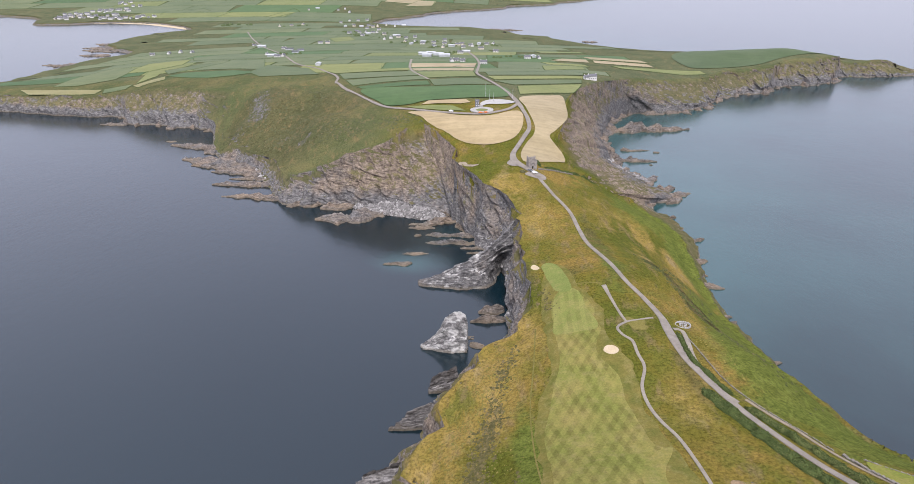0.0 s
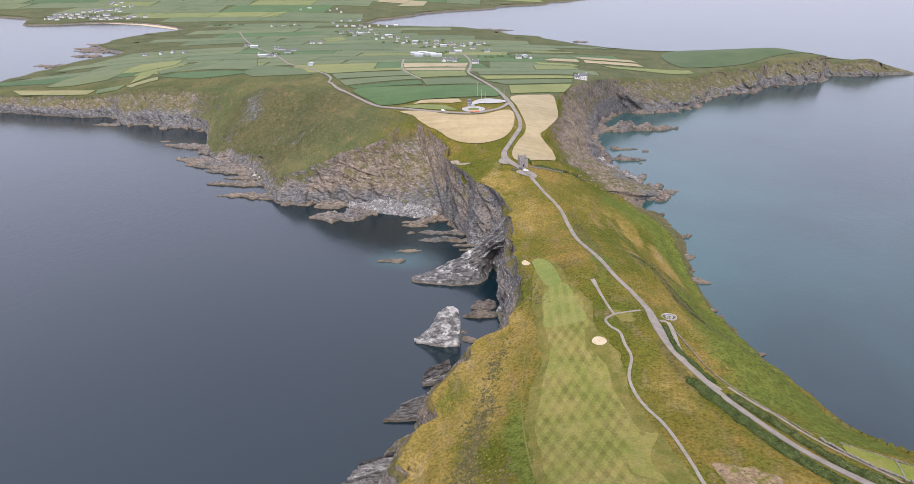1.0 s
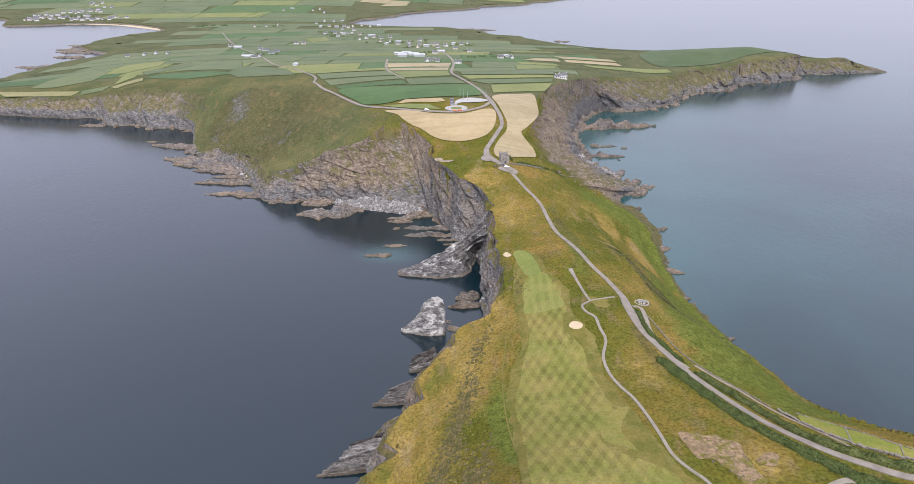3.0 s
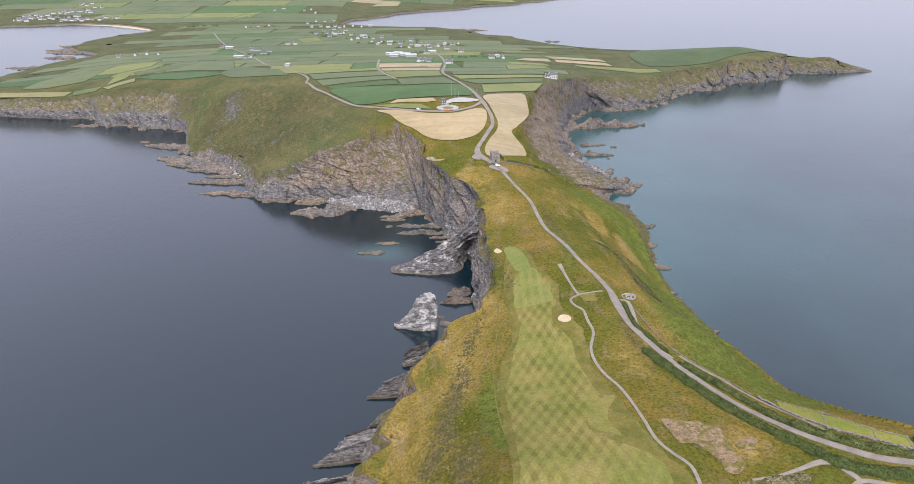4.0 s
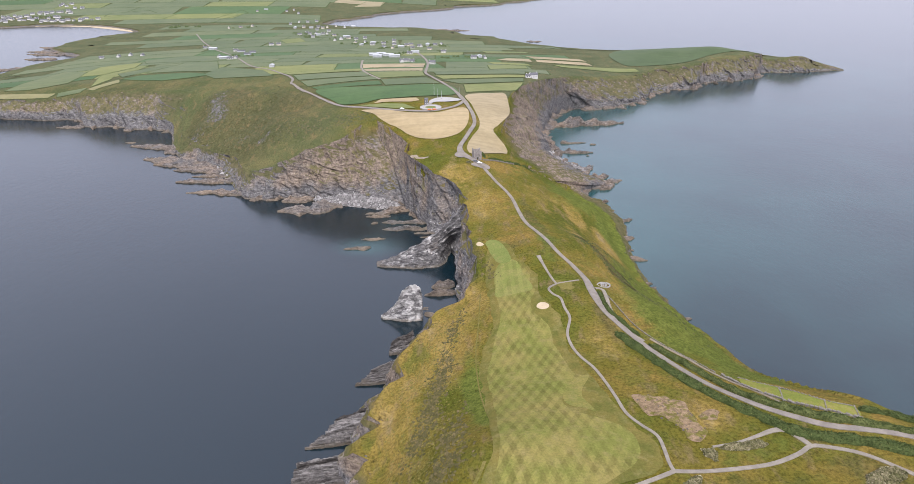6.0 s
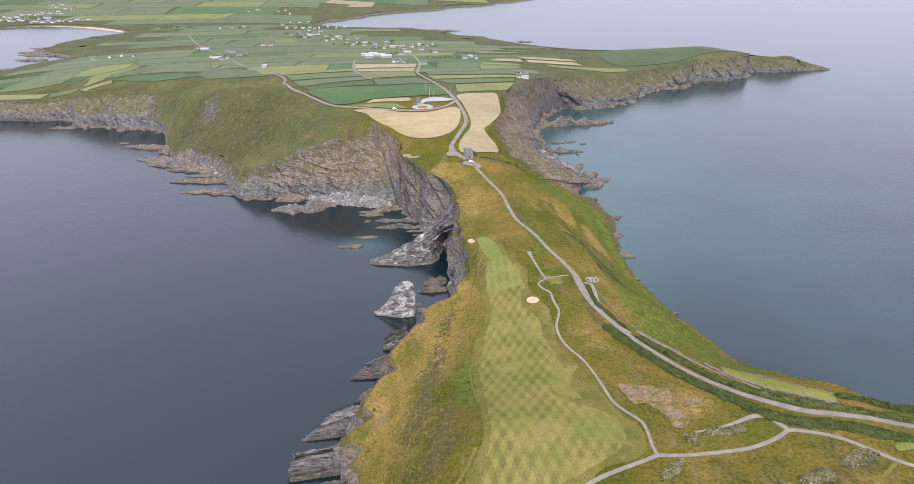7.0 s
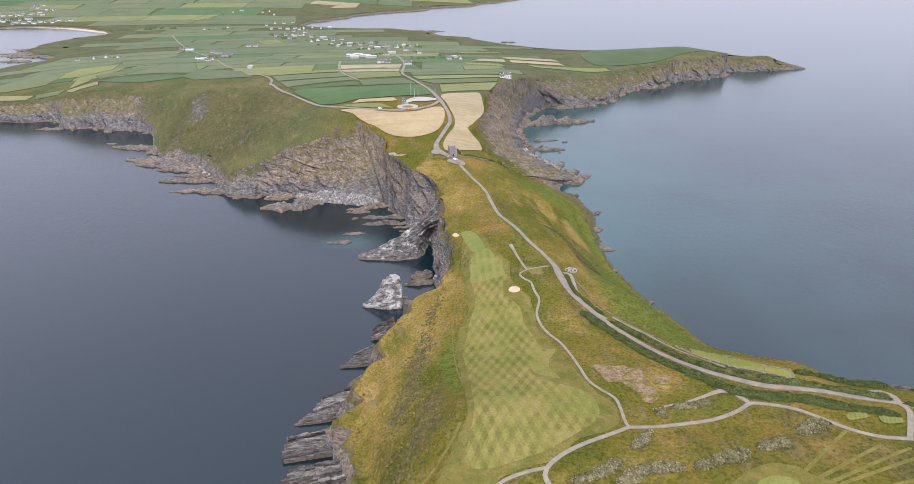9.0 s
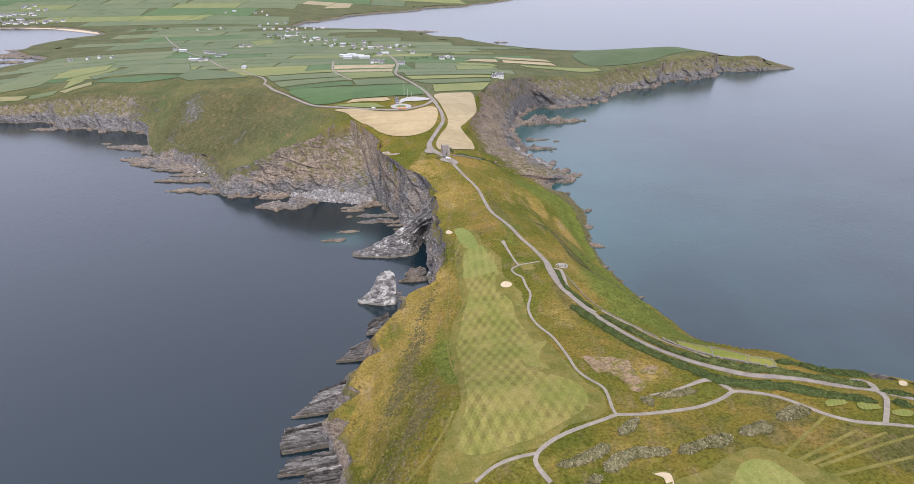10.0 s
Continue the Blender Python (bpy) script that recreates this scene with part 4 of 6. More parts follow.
for x, y in TEES[:3]:
    ring = [(x + a * math.cos(q) - b * math.sin(q), y + a * math.sin(q) * 0.4 + b * math.cos(q)) for q in np.linspace(0, 2 * math.pi, 9)[:-1] for a, b in ((5.2, 1.5),)]
    tagged(drape("tee", ring, 0.35, TEE_M, 3, 1.0, ragged=0.7), "raised mown tee among rough grass", "tee", kind="structure")


def bunker(line):
    """A sand hollow with a raised turf lip."""
    ring = spline(line, 0.8, closed=True)
    mid = ring.mean(0)
    rows = []
    for s, dz in ((1.25, 0.05), (1.1, 0.45), (1.0, 0.38), (0.93, 0.12), (0.7, 0.1), (0.35, 0.11), (0.02, 0.12)):
        p = mid + (ring - mid) * s
        rows.append(np.column_stack([p, land(p[:, 0], p[:, 1]) + 0.1 + dz]))
    m = len(ring)
    close = lambda r: np.vstack([r, r[:1]])
    root = tagged(new("bunker"), "pale sand bunker with a low turf lip", "bunker", kind="structure")
    mesh_ob("lip", np.vstack([close(r) for r in rows[:4]]), quads(4, m + 1), SEMI_M, root, True)
    mesh_ob("sand", np.vstack([close(r) for r in rows[3:]]), quads(4, m + 1), SAND_M, root, True)


for line in (BUNKER_A, BUNKER_B, BUNKER_C, BUNKER_D):
    bunker(line)


def leafy(name, line, width, height, material, label, leaves=9, leaf=0.5, category="hedge", body=None):
    """A hedge or belt of scrub: an uneven mass under a coat of small leaf sprays."""
    rng = np.random.default_rng(int(abs(line[0][0] * 7 + line[0][1])))
    c = spline(line, 0.8)
    d = np.gradient(c, axis=0)
    nrm = np.stack([d[:, 1], -d[:, 0]], 1) / np.hypot(*d.T)[:, None]
    n, m = len(c), 9
    a = np.linspace(0, math.pi, m)
    end = np.clip(np.minimum(np.arange(n), np.arange(n)[::-1]) / 3, 0.25, 1)
    w = width / 2 * (1 + 0.35 * grain(c[:, 0] / 3.5, c[:, 1] / 3.5, seed=3)) * end
    h = height * (1 + 0.4 * grain(c[:, 0] / 2.6, c[:, 1] / 2.6, seed=4)) * end
    x = c[:, 0] - np.cos(a)[:, None] * w * nrm[:, 0]
    y = c[:, 1] - np.cos(a)[:, None] * w * nrm[:, 1]
    z = land(x.ravel(), y.ravel()).reshape(x.shape) - 0.2 + np.sin(a)[:, None] ** 0.6 * h
    lump = rough(x / 1.6, y / 1.6, z / 1.6, seed=6, octaves=3) * 0.35 * np.sin(a)[:, None]
    x, y, z = x + lump * nrm[:, 0], y + lump * nrm[:, 1], z + lump
    root = tagged(new(name), label, category)
    mesh_ob("thicket", np.stack([x.ravel(), y.ravel(), z.ravel()], 1), quads(m, n), body or material, root, True)
    q = int(n * 0.8 * (width + height) * leaves)
    i, j = rng.random(q) * (m - 1.01), rng.random(q) * (n - 1.01)
    i0, j0 = i.astype(int), j.astype(int)
    fi, fj = i - i0, j - j0
    P = np.stack([x, y, z], -1)
    at = P[i0, j0] * ((1 - fi) * (1 - fj))[:, None] + P[i0 + 1, j0] * (fi * (1 - fj))[:, None] + P[i0, j0 + 1] * ((1 - fi) * fj)[:, None] + P[i0 + 1, j0 + 1] * (fi * fj)[:, None]
    at += rng.normal(0, 0.14, at.shape)
    u = rng.normal(size=at.shape)
    u /= np.linalg.norm(u, axis=1)[:, None]
    v = np.cross(u, rng.normal(size=at.shape))
    v /= np.linalg.norm(v, axis=1)[:, None]
    s = leaf * (0.5 + rng.random(q))[:, None]
    quad = np.stack([at - u * s, at - v * s * 0.6, at + u * s, at + v * s * 0.6], 1).reshape(-1, 3)
    mesh_ob("foliage", quad, np.arange(4 * q).reshape(-1, 4), material, root)
    return root


for line, width, height in zip(HEDGES, (3.4, 5.2, 2.2, 5.0, 4.5, 4.0), (1.9, 1.4, 1.2, 1.4, 1.5, 1.5)):
    leafy("hedge", line, width, height, HEDGE_M, "dense dark green hedge beside the road", 18, 0.3)
for line, width in zip(SCRUBS, (5, 5.5, 5, 6, 3.5, 4, 3, 4, 3)):
    leafy("scrub", line, width, 1.8, SCRUB_M, "grey-olive belt of windswept scrub on rough grass", 20, 0.36, "bush")
leafy("gorse", [(111, 120.5), (113.5, 120.7)], 2.6, 1.3, GORSE_M, "small yellow flowering gorse bush", 9, 0.35, "bush")
leafy("gorse", [(49, 476), (53, 474.5)], 6, 1.6, SCRUB_M, "rusty bush beside the castle gate", 9, 0.5, "bush")
for line in ([(69, 487), (78, 489), (90, 494), (100, 500)], [(64, 500), (66, 487)], [(101, 500), (108, 503), (114, 502)]):
    leafy("hedge", line, 2.6, 1.3, HEDGE_M, "low dark bramble hedge below a straw field", 7)
for line in ([(118, 330), (121, 318), (126, 305), (131, 292)], [(112, 345), (116, 333)], [(122, 300), (125, 288), (131, 275)]):
    leafy("bracken", line, 3.0, 0.7, make_foliage("bracken", (0.04, 0.045, 0.015), (0.09, 0.075, 0.03), (0.13, 0.1, 0.045)), "brown bracken patch on the slope", 6, 0.4, "bush")

def tufts(name, spots, size, material, label, seed):
    """Low tussocks strewn about: spots are (x, y, reach in x, reach in y, turn in degrees, count)."""
    rng = np.random.default_rng(seed)
    p = []
    for cx, cy, rx, ry, turn, count in spots:
        q = rng.normal(size=(count, 2)) * (rx, ry) * 0.6
        q += 1.5 * np.stack([grain(q[:, 0] / 3, q[:, 1] / 3, seed=s) for s in (13, 14)], 1)
        c, w = math.cos(radians(turn)), math.sin(radians(turn))
        p.append(np.column_stack([cx + q[:, 0] * c - q[:, 1] * w, cy + q[:, 0] * w + q[:, 1] * c]))
    p = np.vstack(p)
    p = p[inside(p[:, 0], p[:, 1], BRINK)]
    p = p[near_line(p[:, 0], p[:, 1], BRINK)[0] > 1.5]
    base = np.array([(1, 0, -0.2), (0.3, 0.9, -0.2), (-0.8, 0.6, -0.2), (-0.8, -0.6, -0.2), (0.3, -0.9, -0.2), (0.4, 0.2, 0.5), (-0.3, 0.35, 0.6), (-0.1, -0.45, 0.45)])
    tri = np.array([(0, 1, 5), (1, 6, 5), (1, 2, 6), (2, 3, 6), (3, 7, 6), (3, 4, 7), (4, 0, 5), (4, 5, 7), (5, 6, 7)])
    n = len(p)
    r = size * (0.4 + rng.random(n) ** 2)
    a = rng.random(n) * 6.28
    V = base[None] * rng.uniform(0.65, 1.3, (n, 8, 3)) * r[:, None, None]
    x = V[:, :, 0] * np.cos(a)[:, None] - V[:, :, 1] * np.sin(a)[:, None] + p[:, :1]
    y = V[:, :, 0] * np.sin(a)[:, None] + V[:, :, 1] * np.cos(a)[:, None] + p[:, 1:]
    z = V[:, :, 2] + land(p[:, 0], p[:, 1])[:, None]
    F = (tri[None] + 8 * np.arange(n)[:, None, None]).reshape(-1, 3)
    return tagged(mesh_ob(name, np.stack([x, y, z], -1).reshape(-1, 3), F, material), label, "plants", kind="stuff")


HEATHER_M = make_foliage("heather", (0.06, 0.056, 0.02), (0.098, 0.085, 0.034), (0.15, 0.118, 0.058))
TUSSOCK_M = make_foliage("tussock_grass", (0.11, 0.105, 0.026), (0.155, 0.132, 0.034), (0.2, 0.16, 0.046))
tufts("heather_patch", [(14, 213, 4, 16, -12, 500), (8, 190, 4, 18, -12, 700), (2, 165, 5, 14, -20, 500), (14, 150, 5, 16, -8, 500), (8, 124, 8, 10, -30, 600), (-4, 108, 8, 8, 0, 300), (22, 246, 3, 14, -15, 250), (-18, 120, 6, 8, 0, 160), (36, 318, 5, 12, 0, 260), (47, 300, 3, 14, 8, 160)],
      0.75, HEATHER_M, "dark grey-brown heather tufts on the grassy slope", 3)
tufts("tussocks", [(8, 225, 14, 44, -18, 1500), (0, 150, 16, 50, -5, 1500), (45, 400, 10, 40, 5, 500), (110, 250, 7, 50, 5, 500), (75, 440, 14, 30, 10, 300)],
      0.45, TUSSOCK_M, "straw and olive grass tussocks on the headland", 4)
tufts("slope_bracken", [(122, 312, 3, 26, 18, 500), (128, 285, 4, 16, 20, 260), (114, 340, 3, 14, 15, 200), (132, 330, 6, 30, 18, 160), (138, 250, 8, 30, 15, 160)],
      0.7, make_foliage("slope_bracken", (0.045, 0.055, 0.018), (0.075, 0.08, 0.026), (0.11, 0.1, 0.04)), "dark bracken scattered down the seaward slope", 5)
tufts("shoulder_heather", [(-226, 735, 30, 36, 0, 900), (-235, 800, 18, 30, 0, 400), (-170, 670, 40, 24, -20, 900), (-120, 615, 40, 16, -20, 700), (-60, 600, 26, 16, -20, 300), (-150, 740, 40, 40, 0, 500)],
      1.15, make_foliage("shoulder_heather", (0.058, 0.066, 0.03), (0.085, 0.088, 0.042), (0.125, 0.11, 0.06)), "brown heather and bracken on the green shoulder", 6)

FIELDS = [
    ("straw", [(-47, 619), (-34, 600), (-23, 577), (-9, 560), (3, 542), (16, 533), (30, 531), (46, 539), (56, 557), (61, 582), (61, 604), (53, 607), (36, 595), (20, 591), (-2, 596), (-27, 612)]),
    ("straw", [(66, 667), (101, 694), (114, 699), (110, 645), (104, 601), (90, 570), (82, 556), (84, 543), (89, 530), (90, 518), (74, 503), (56, 491), (52, 502), (54, 518), (60, 536), (67, 551), (70, 568), (69, 590), (67, 623)]),
    ("straw", [(-35, 640), (-28, 653), (10, 650), (14, 637), (4, 633), (-19, 639)]),
    ("lime", [(-50, 638), (-24, 634), (-3, 626), (9, 606), (-13, 612), (-36, 626)]),
    ("straw", [(-69, 1020), (32, 1015), (28, 960), (-65, 954)]),
    ("brown", [(-2, 986), (29, 987), (27, 952), (-2, 958)]),
    ("straw", [(-63, 935), (26, 943), (24, 900), (-57, 897)]),
    ("lime", [(-54, 879), (23, 890), (25, 818), (-35, 800)]),
    ("green", [(-32, 782), (26, 798), (41, 741), (-25, 734)]),
    ("vivid", [(-106, 740), (-28, 726), (46, 729), (54, 669), (4, 656), (-30, 654), (-45, 646), (-65, 649), (-78, 665)]),
    ("lime", [(-184, 946), (-66, 945), (-63, 908), (-166, 910)]),
    ("green", [(-160, 898), (-57, 888), (-48, 830), (-141, 824)]),
    ("green", [(-136, 810), (-44, 822), (-35, 788), (-121, 766)]),
    ("vivid", [(-115, 757), (-34, 772), (-29, 739), (-107, 743)]),
    ("lime", [(69, 736), (151, 786), (132, 728), (67, 683)]),
    ("green", [(43, 771), (156, 816), (152, 793), (66, 744)]),
    ("lime", [(38, 820), (162, 841), (159, 825), (46, 782)]),
    ("green", [(39, 884), (172, 893), (164, 850), (40, 835)]),
    ("straw", [(154, 1087), (217, 1075), (219, 1120), (179, 1123)]),
    ("straw", [(225, 1074), (320, 1066), (316, 1098), (228, 1112)]),
    ("straw", [(218, 1161), (316, 1139), (323, 1111), (228, 1126)]),
    ("lime", [(246, 1048), (361, 1051), (390, 1054), (392, 1032), (345, 1010), (256, 1024)]),
    ("lime", [(134, 1052), (201, 1040), (205, 1012), (142, 1017)]),
    ("green", [(98, 1208), (210, 1183), (217, 1133), (140, 1147)]),
    ("lime", [(150, 1283), (234, 1259), (239, 1226), (156, 1234)]),
    ("lime", [(129, 995), (193, 1008), (189, 964), (123, 915)]),
    ("green", [(-414, 1035), (-334, 1013), (-286, 989), (-330, 1147), (-391, 1164), (-390, 1115)]),
    ("lime", [(-526, 1054), (-541, 1122), (-548, 1184), (-483, 1212), (-464, 1127), (-483, 1072), (-493, 1051)]),
    ("green", [(-605, 982), (-568, 979), (-523, 1008), (-523, 1049), (-543, 1122), (-599, 1163), (-610, 1040)]),
    ("hay", [(-647, 968), (-514, 948), (-512, 921), (-560, 924), (-613, 932)]),
    ("green", [(-511, 948), (-473, 958), (-470, 930), (-502, 924)]),
    ("lime", [(-468, 958), (-455, 1003), (-467, 1049), (-430, 1124), (-462, 1104), (-488, 1046)]),
    ("hay", [(-468, 945), (-438, 992), (-425, 959), (-453, 931)]),
    ("vivid", [(-436, 992), (-413, 1009), (-333, 993), (-286, 957), (-318, 935), (-351, 927), (-385, 947)]),
    ("green", [(-463, 1049), (-410, 1123), (-390, 1109), (-418, 1040), (-442, 1012)]),
    ("green", [(-470, 1191), (-322, 1165), (-342, 1264), (-433, 1295), (-492, 1247)]),
    ("green", [(-302, 960), (-297, 1046), (-219, 983), (-190, 912), (-274, 915)]),
    ("straw", [(-1018, 2406), (-905, 2464), (-858, 2399), (-1009, 2334)]),
    ("lime", [(-617, 2207), (-573, 2433), (-536, 2358), (-588, 2205)]),
    ("straw", [(-190, 2560), (-150, 2722), (-80, 2777), (-90, 2620)]),
    ("lime", [(-305, 1621), (-261, 1658), (-234, 1565), (-275, 1528)]),
    ("deep", [(380, 1092), (425, 1075), (490, 1085), (556, 1136), (630, 1172), (664, 1196), (640, 1290), (500, 1320), (400, 1230)]),
    ("green", [(-420, 1453), (-179, 1449), (-107, 1334), (-355, 1302)]),
]

random.seed(4)
FIELD_LABEL = {"vivid": "lush green pasture", "green": "grazed green pasture", "lime": "yellow-green hay meadow", "straw": "pale cut straw field", "brown": "brown tilled field", "hay": "dry yellow hay field", "deep": "dark green hill pasture"}
explicit = [np.array(p, float) for _, p in FIELDS]
for tone, p in FIELDS:
    far = p[0][1] > 900
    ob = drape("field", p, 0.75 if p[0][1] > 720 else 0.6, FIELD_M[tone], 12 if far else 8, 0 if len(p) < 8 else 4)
    tagged(ob, FIELD_LABEL[tone] + " bounded by hedges", "field", kind="structure")

# the other fields: rows of parcels between the road and the shores
hedge_lines = []


def parcels(y0, y1, depth, wide, x0, x1, tilt, tones):
    y = y0
    while y < y1:
        dy = depth * random.uniform(0.7, 1.3)
        x = x0 + random.uniform(0, wide)
        while x < x1:
            dx = wide * random.uniform(0.5, 1.5)
            lean = random.uniform(-0.12, 0.12) * dy
            q = [(x, y + tilt * x), (x + dx, y + tilt * (x + dx)), (x + dx + lean, y + dy + tilt * (x + dx)), (x + lean, y + dy + tilt * x)]
            x += dx
            qx, qy = dense(q, 15).T
            ok = inside(qx, qy, BRINK).all() and near_line(qx, qy, BRINK)[0].min() > 12 and (qy > np.interp(qx, START[:, 0], START[:, 1])).all()
            if not ok or (q[1][0] > 330 and 1000 < q[0][1] < 1340):
                continue
            tone = random.choices(("vivid", "green", "lime", "straw", "brown"), tones)[0]
            mid = np.array(q).mean(0)
            shrink = [tuple(mid + (np.array(p) - mid) * (1 - 0.6 / depth)) for p in q]
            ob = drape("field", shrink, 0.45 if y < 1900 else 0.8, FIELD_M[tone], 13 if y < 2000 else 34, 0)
            tagged(ob, FIELD_LABEL[tone] + " bounded by hedges", "field", kind="structure")
            hedge_lines.extend([(q[0], q[1]), (q[1], q[2])])
        y += dy


parcels(560, 2050, 82, 200, -760, 700, 0.05, (22, 70, 8, 0, 0))
parcels(2080, 4300, 150, 260, -2600, 1900, -0.06, (14, 68, 13, 4, 1))


def field_hedges(name, lines, width, height, label, per=1.7):
    """Hedgerows seen far off: low uneven banks of bushes along the field edges."""
    rng = np.random.default_rng(8)
    vs, fs = [], []
    hx, hy, hs = [], [], []
    for a, b in lines:
        a, b = np.array(a), np.array(b)
        n = max(2, int(np.hypot(*(b - a)) / per))
        t = (np.arange(n) + rng.random(n)) / n
        p = a + (b - a) * t[:, None]
        keep = rng.random(n) < 0.9
        hx += list(p[keep, 0]); hy += list(p[keep, 1]); hs += list((0.7 + 0.6 * rng.random(n))[keep] * (1 if a[1] < 2000 else 1.8))
    hx, hy, hs = np.array(hx), np.array(hy), np.array(hs)
    clear = np.ones(len(hx), bool)
    for ring in explicit:
        mid = ring.mean(0)
        clear &= ~inside(hx, hy, mid + (ring - mid) * 0.96)
    hx, hy, hs = hx[clear], hy[clear], hs[clear]
    hz = land(hx, hy)
    base = np.array([(1, 0, -0.3), (0.3, 0.9, -0.3), (-0.8, 0.6, -0.3), (-0.8, -0.6, -0.3), (0.3, -0.9, -0.3), (0.5, 0.2, 0.8), (-0.3, 0.4, 1.0), (-0.1, -0.5, 0.7)])
    tri = np.array([(0, 1, 5), (1, 6, 5), (1, 2, 6), (2, 3, 6), (3, 7, 6), (3, 4, 7), (4, 0, 5), (4, 5, 7), (5, 6, 7)])
    ang = rng.random(len(hx)) * 6.28
    c, s = np.cos(ang), np.sin(ang)
    V = np.empty((len(hx), 8, 3))
    V[:, :, 0] = hx[:, None] + (base[:, 0] * c[:, None] - base[:, 1] * s[:, None]) * width * hs[:, None]
    V[:, :, 1] = hy[:, None] + (base[:, 0] * s[:, None] + base[:, 1] * c[:, None]) * width * hs[:, None]
    V[:, :, 2] = hz[:, None] + 0.4 + base[:, 2] * height * hs[:, None]
    F = (tri[None] + 8 * np.arange(len(hx))[:, None, None]).reshape(-1, 3)
    return tagged(mesh_ob(name, V.reshape(-1, 3), F, FAR_HEDGE_M), label, "hedge", kind="stuff")


for p in explicit:
    if p[0][1] > 690 and len(p) < 8:
        hedge_lines.extend(zip(p, np.roll(p, -1, 0)))
field_hedges("field_hedgerows", hedge_lines, 0.8, 0.6, "dark hedgerows along the edges of the fields")

# clumps of trees about the farms and the village
random.seed(21)
clumps = []
for x, y in [(-230, 1690), (-250, 1740), (-120, 1500), (-20, 1400), (60, 1440), (95, 1130), (-330, 1230), (-300, 1330), (-20, 1230), (-270, 1780), (-200, 1720), (-150, 1610), (-80, 1510), (20, 1440), (-640, 2000), (-1150, 2260), (-1210, 2330), (-470, 1985)]:
    for k in range(5):
        a, b = x + random.uniform(-40, 40), y + random.uniform(-25, 25)
        clumps.append(((a, b), (a + random.uniform(-16, 16), b + random.uniform(-8, 8))))
field_hedges("far_trees", clumps, 3.4, 3.0, "dark clumps of small trees round the farms", 4.0)
HOUSES_WEST = [(-624, 1371), (-589, 1370), (-570, 1382), (-539, 1364)]
HOUSES_FARM = [(-443, 1475), (-416, 1438), (-351, 1238), (-334, 1208), (-319, 1191), (-311, 1200), (-350, 1364), (-335, 1347), (-306, 1273), (-305, 1313), (-213, 1025)]
HOUSES_SHEDS = [(-58, 1190), (-45, 1204), (-50, 1150), (-31, 1175), (-20, 1148)]
HOUSES_VILLAGE = [(-167, 1572), (-153, 1599), (-146, 1656), (-114, 1504), (-98, 1466), (-73, 1467), (-46, 1419), (-27, 1389), (-9, 1417), (3, 1445), (15, 1385), (34, 1416), (50, 1461), (50, 1334), (67, 1463), (81, 1466), (74, 1250), (8, 1218), (19, 1249), (-7, 1044), (0, 1055), (10, 1044), (119, 1111), (132, 1135), (139, 1115), (42, 1007)]
HOUSES_UPPER = [(-274, 1739), (-261, 1788), (-231, 1668), (-246, 1879), (-237, 1938), (-209, 1836), (-233, 1749), (-214, 1746), (-301, 1490), (-284, 1487), (-510, 1964), (-479, 1978), (-452, 2009), (-349, 2066), (-331, 2122), (-305, 2128), (-280, 2152), (-490, 2434), (-412, 2398), (-392, 2429), (-512, 2389), (-365, 2350)]
HOUSES_ROW = [(-319, 1958), (-296, 1972), (-272, 1953), (-255, 1984), (-227, 1965), (-205, 1996), (-176, 1960), (-153, 1991), (-250, 1750), (-224, 1722), (-204, 1746), (-180, 1693), (-156, 1598), (-138, 1619), (-118, 1595), (-98, 1615), (-26, 1544), (-93, 1519), (-73, 1507), (-49, 1485), (-25, 1473), (13, 1460), (31, 1422)]
HOUSES_TOWN = [(-1321, 2283), (-1280, 2244), (-1286, 2292), (-1283, 2322), (-1236, 2270), (-1256, 2349), (-1210, 2297), (-1158, 2219), (-1233, 2405), (-1226, 2433), (-1219, 2462), (-1178, 2441), (-1121, 2232), (-1098, 2246), (-1069, 2244), (-1045, 2256), (-1015, 2253), (-1272, 2441), (-1177, 2309), (-1342, 2378), (-1172, 2546), (-1274, 2688), (-1284, 2626), (-1323, 2252)]


def box(bm, x0, y0, z0, x1, y1, z1):
    v = [bm.verts.new(p) for p in ((x0, y0, z0), (x1, y0, z0), (x1, y1, z0), (x0, y1, z0), (x0, y0, z1), (x1, y0, z1), (x1, y1, z1), (x0, y1, z1))]
    for f in ((0, 3, 2, 1), (4, 5, 6, 7), (0, 1, 5, 4), (1, 2, 6, 5), (2, 3, 7, 6), (3, 0, 4, 7)):
        bm.faces.new([v[i] for i in f])


def part(name, bm, material, parent, label=""):
    me = bpy.data.meshes.new(name)
    bmesh.ops.recalc_face_normals(bm, faces=bm.faces)
    bm.to_mesh(me)
    bm.free()
    me.materials.append(material)
    ob = new(name, me)
    ob.parent = parent
    if label:
        ob["label"] = label
    return ob


def gable(bm, l, w, z0, z1, z2):
    """Walls of a house with two gables."""
    a = [bm.verts.new(p) for p in ((-l, -w, z0), (l, -w, z0), (l, w, z0), (-l, w, z0), (-l, -w, z1), (l, -w, z1), (l, w, z1), (-l, w, z1), (-l, 0, z2), (l, 0, z2))]
    for f in ((0, 1, 5, 4), (2, 3, 7, 6), (1, 2, 6, 9, 5), (3, 0, 4, 8, 7), (0, 3, 2, 1)):
        bm.faces.new([a[i] for i in f])


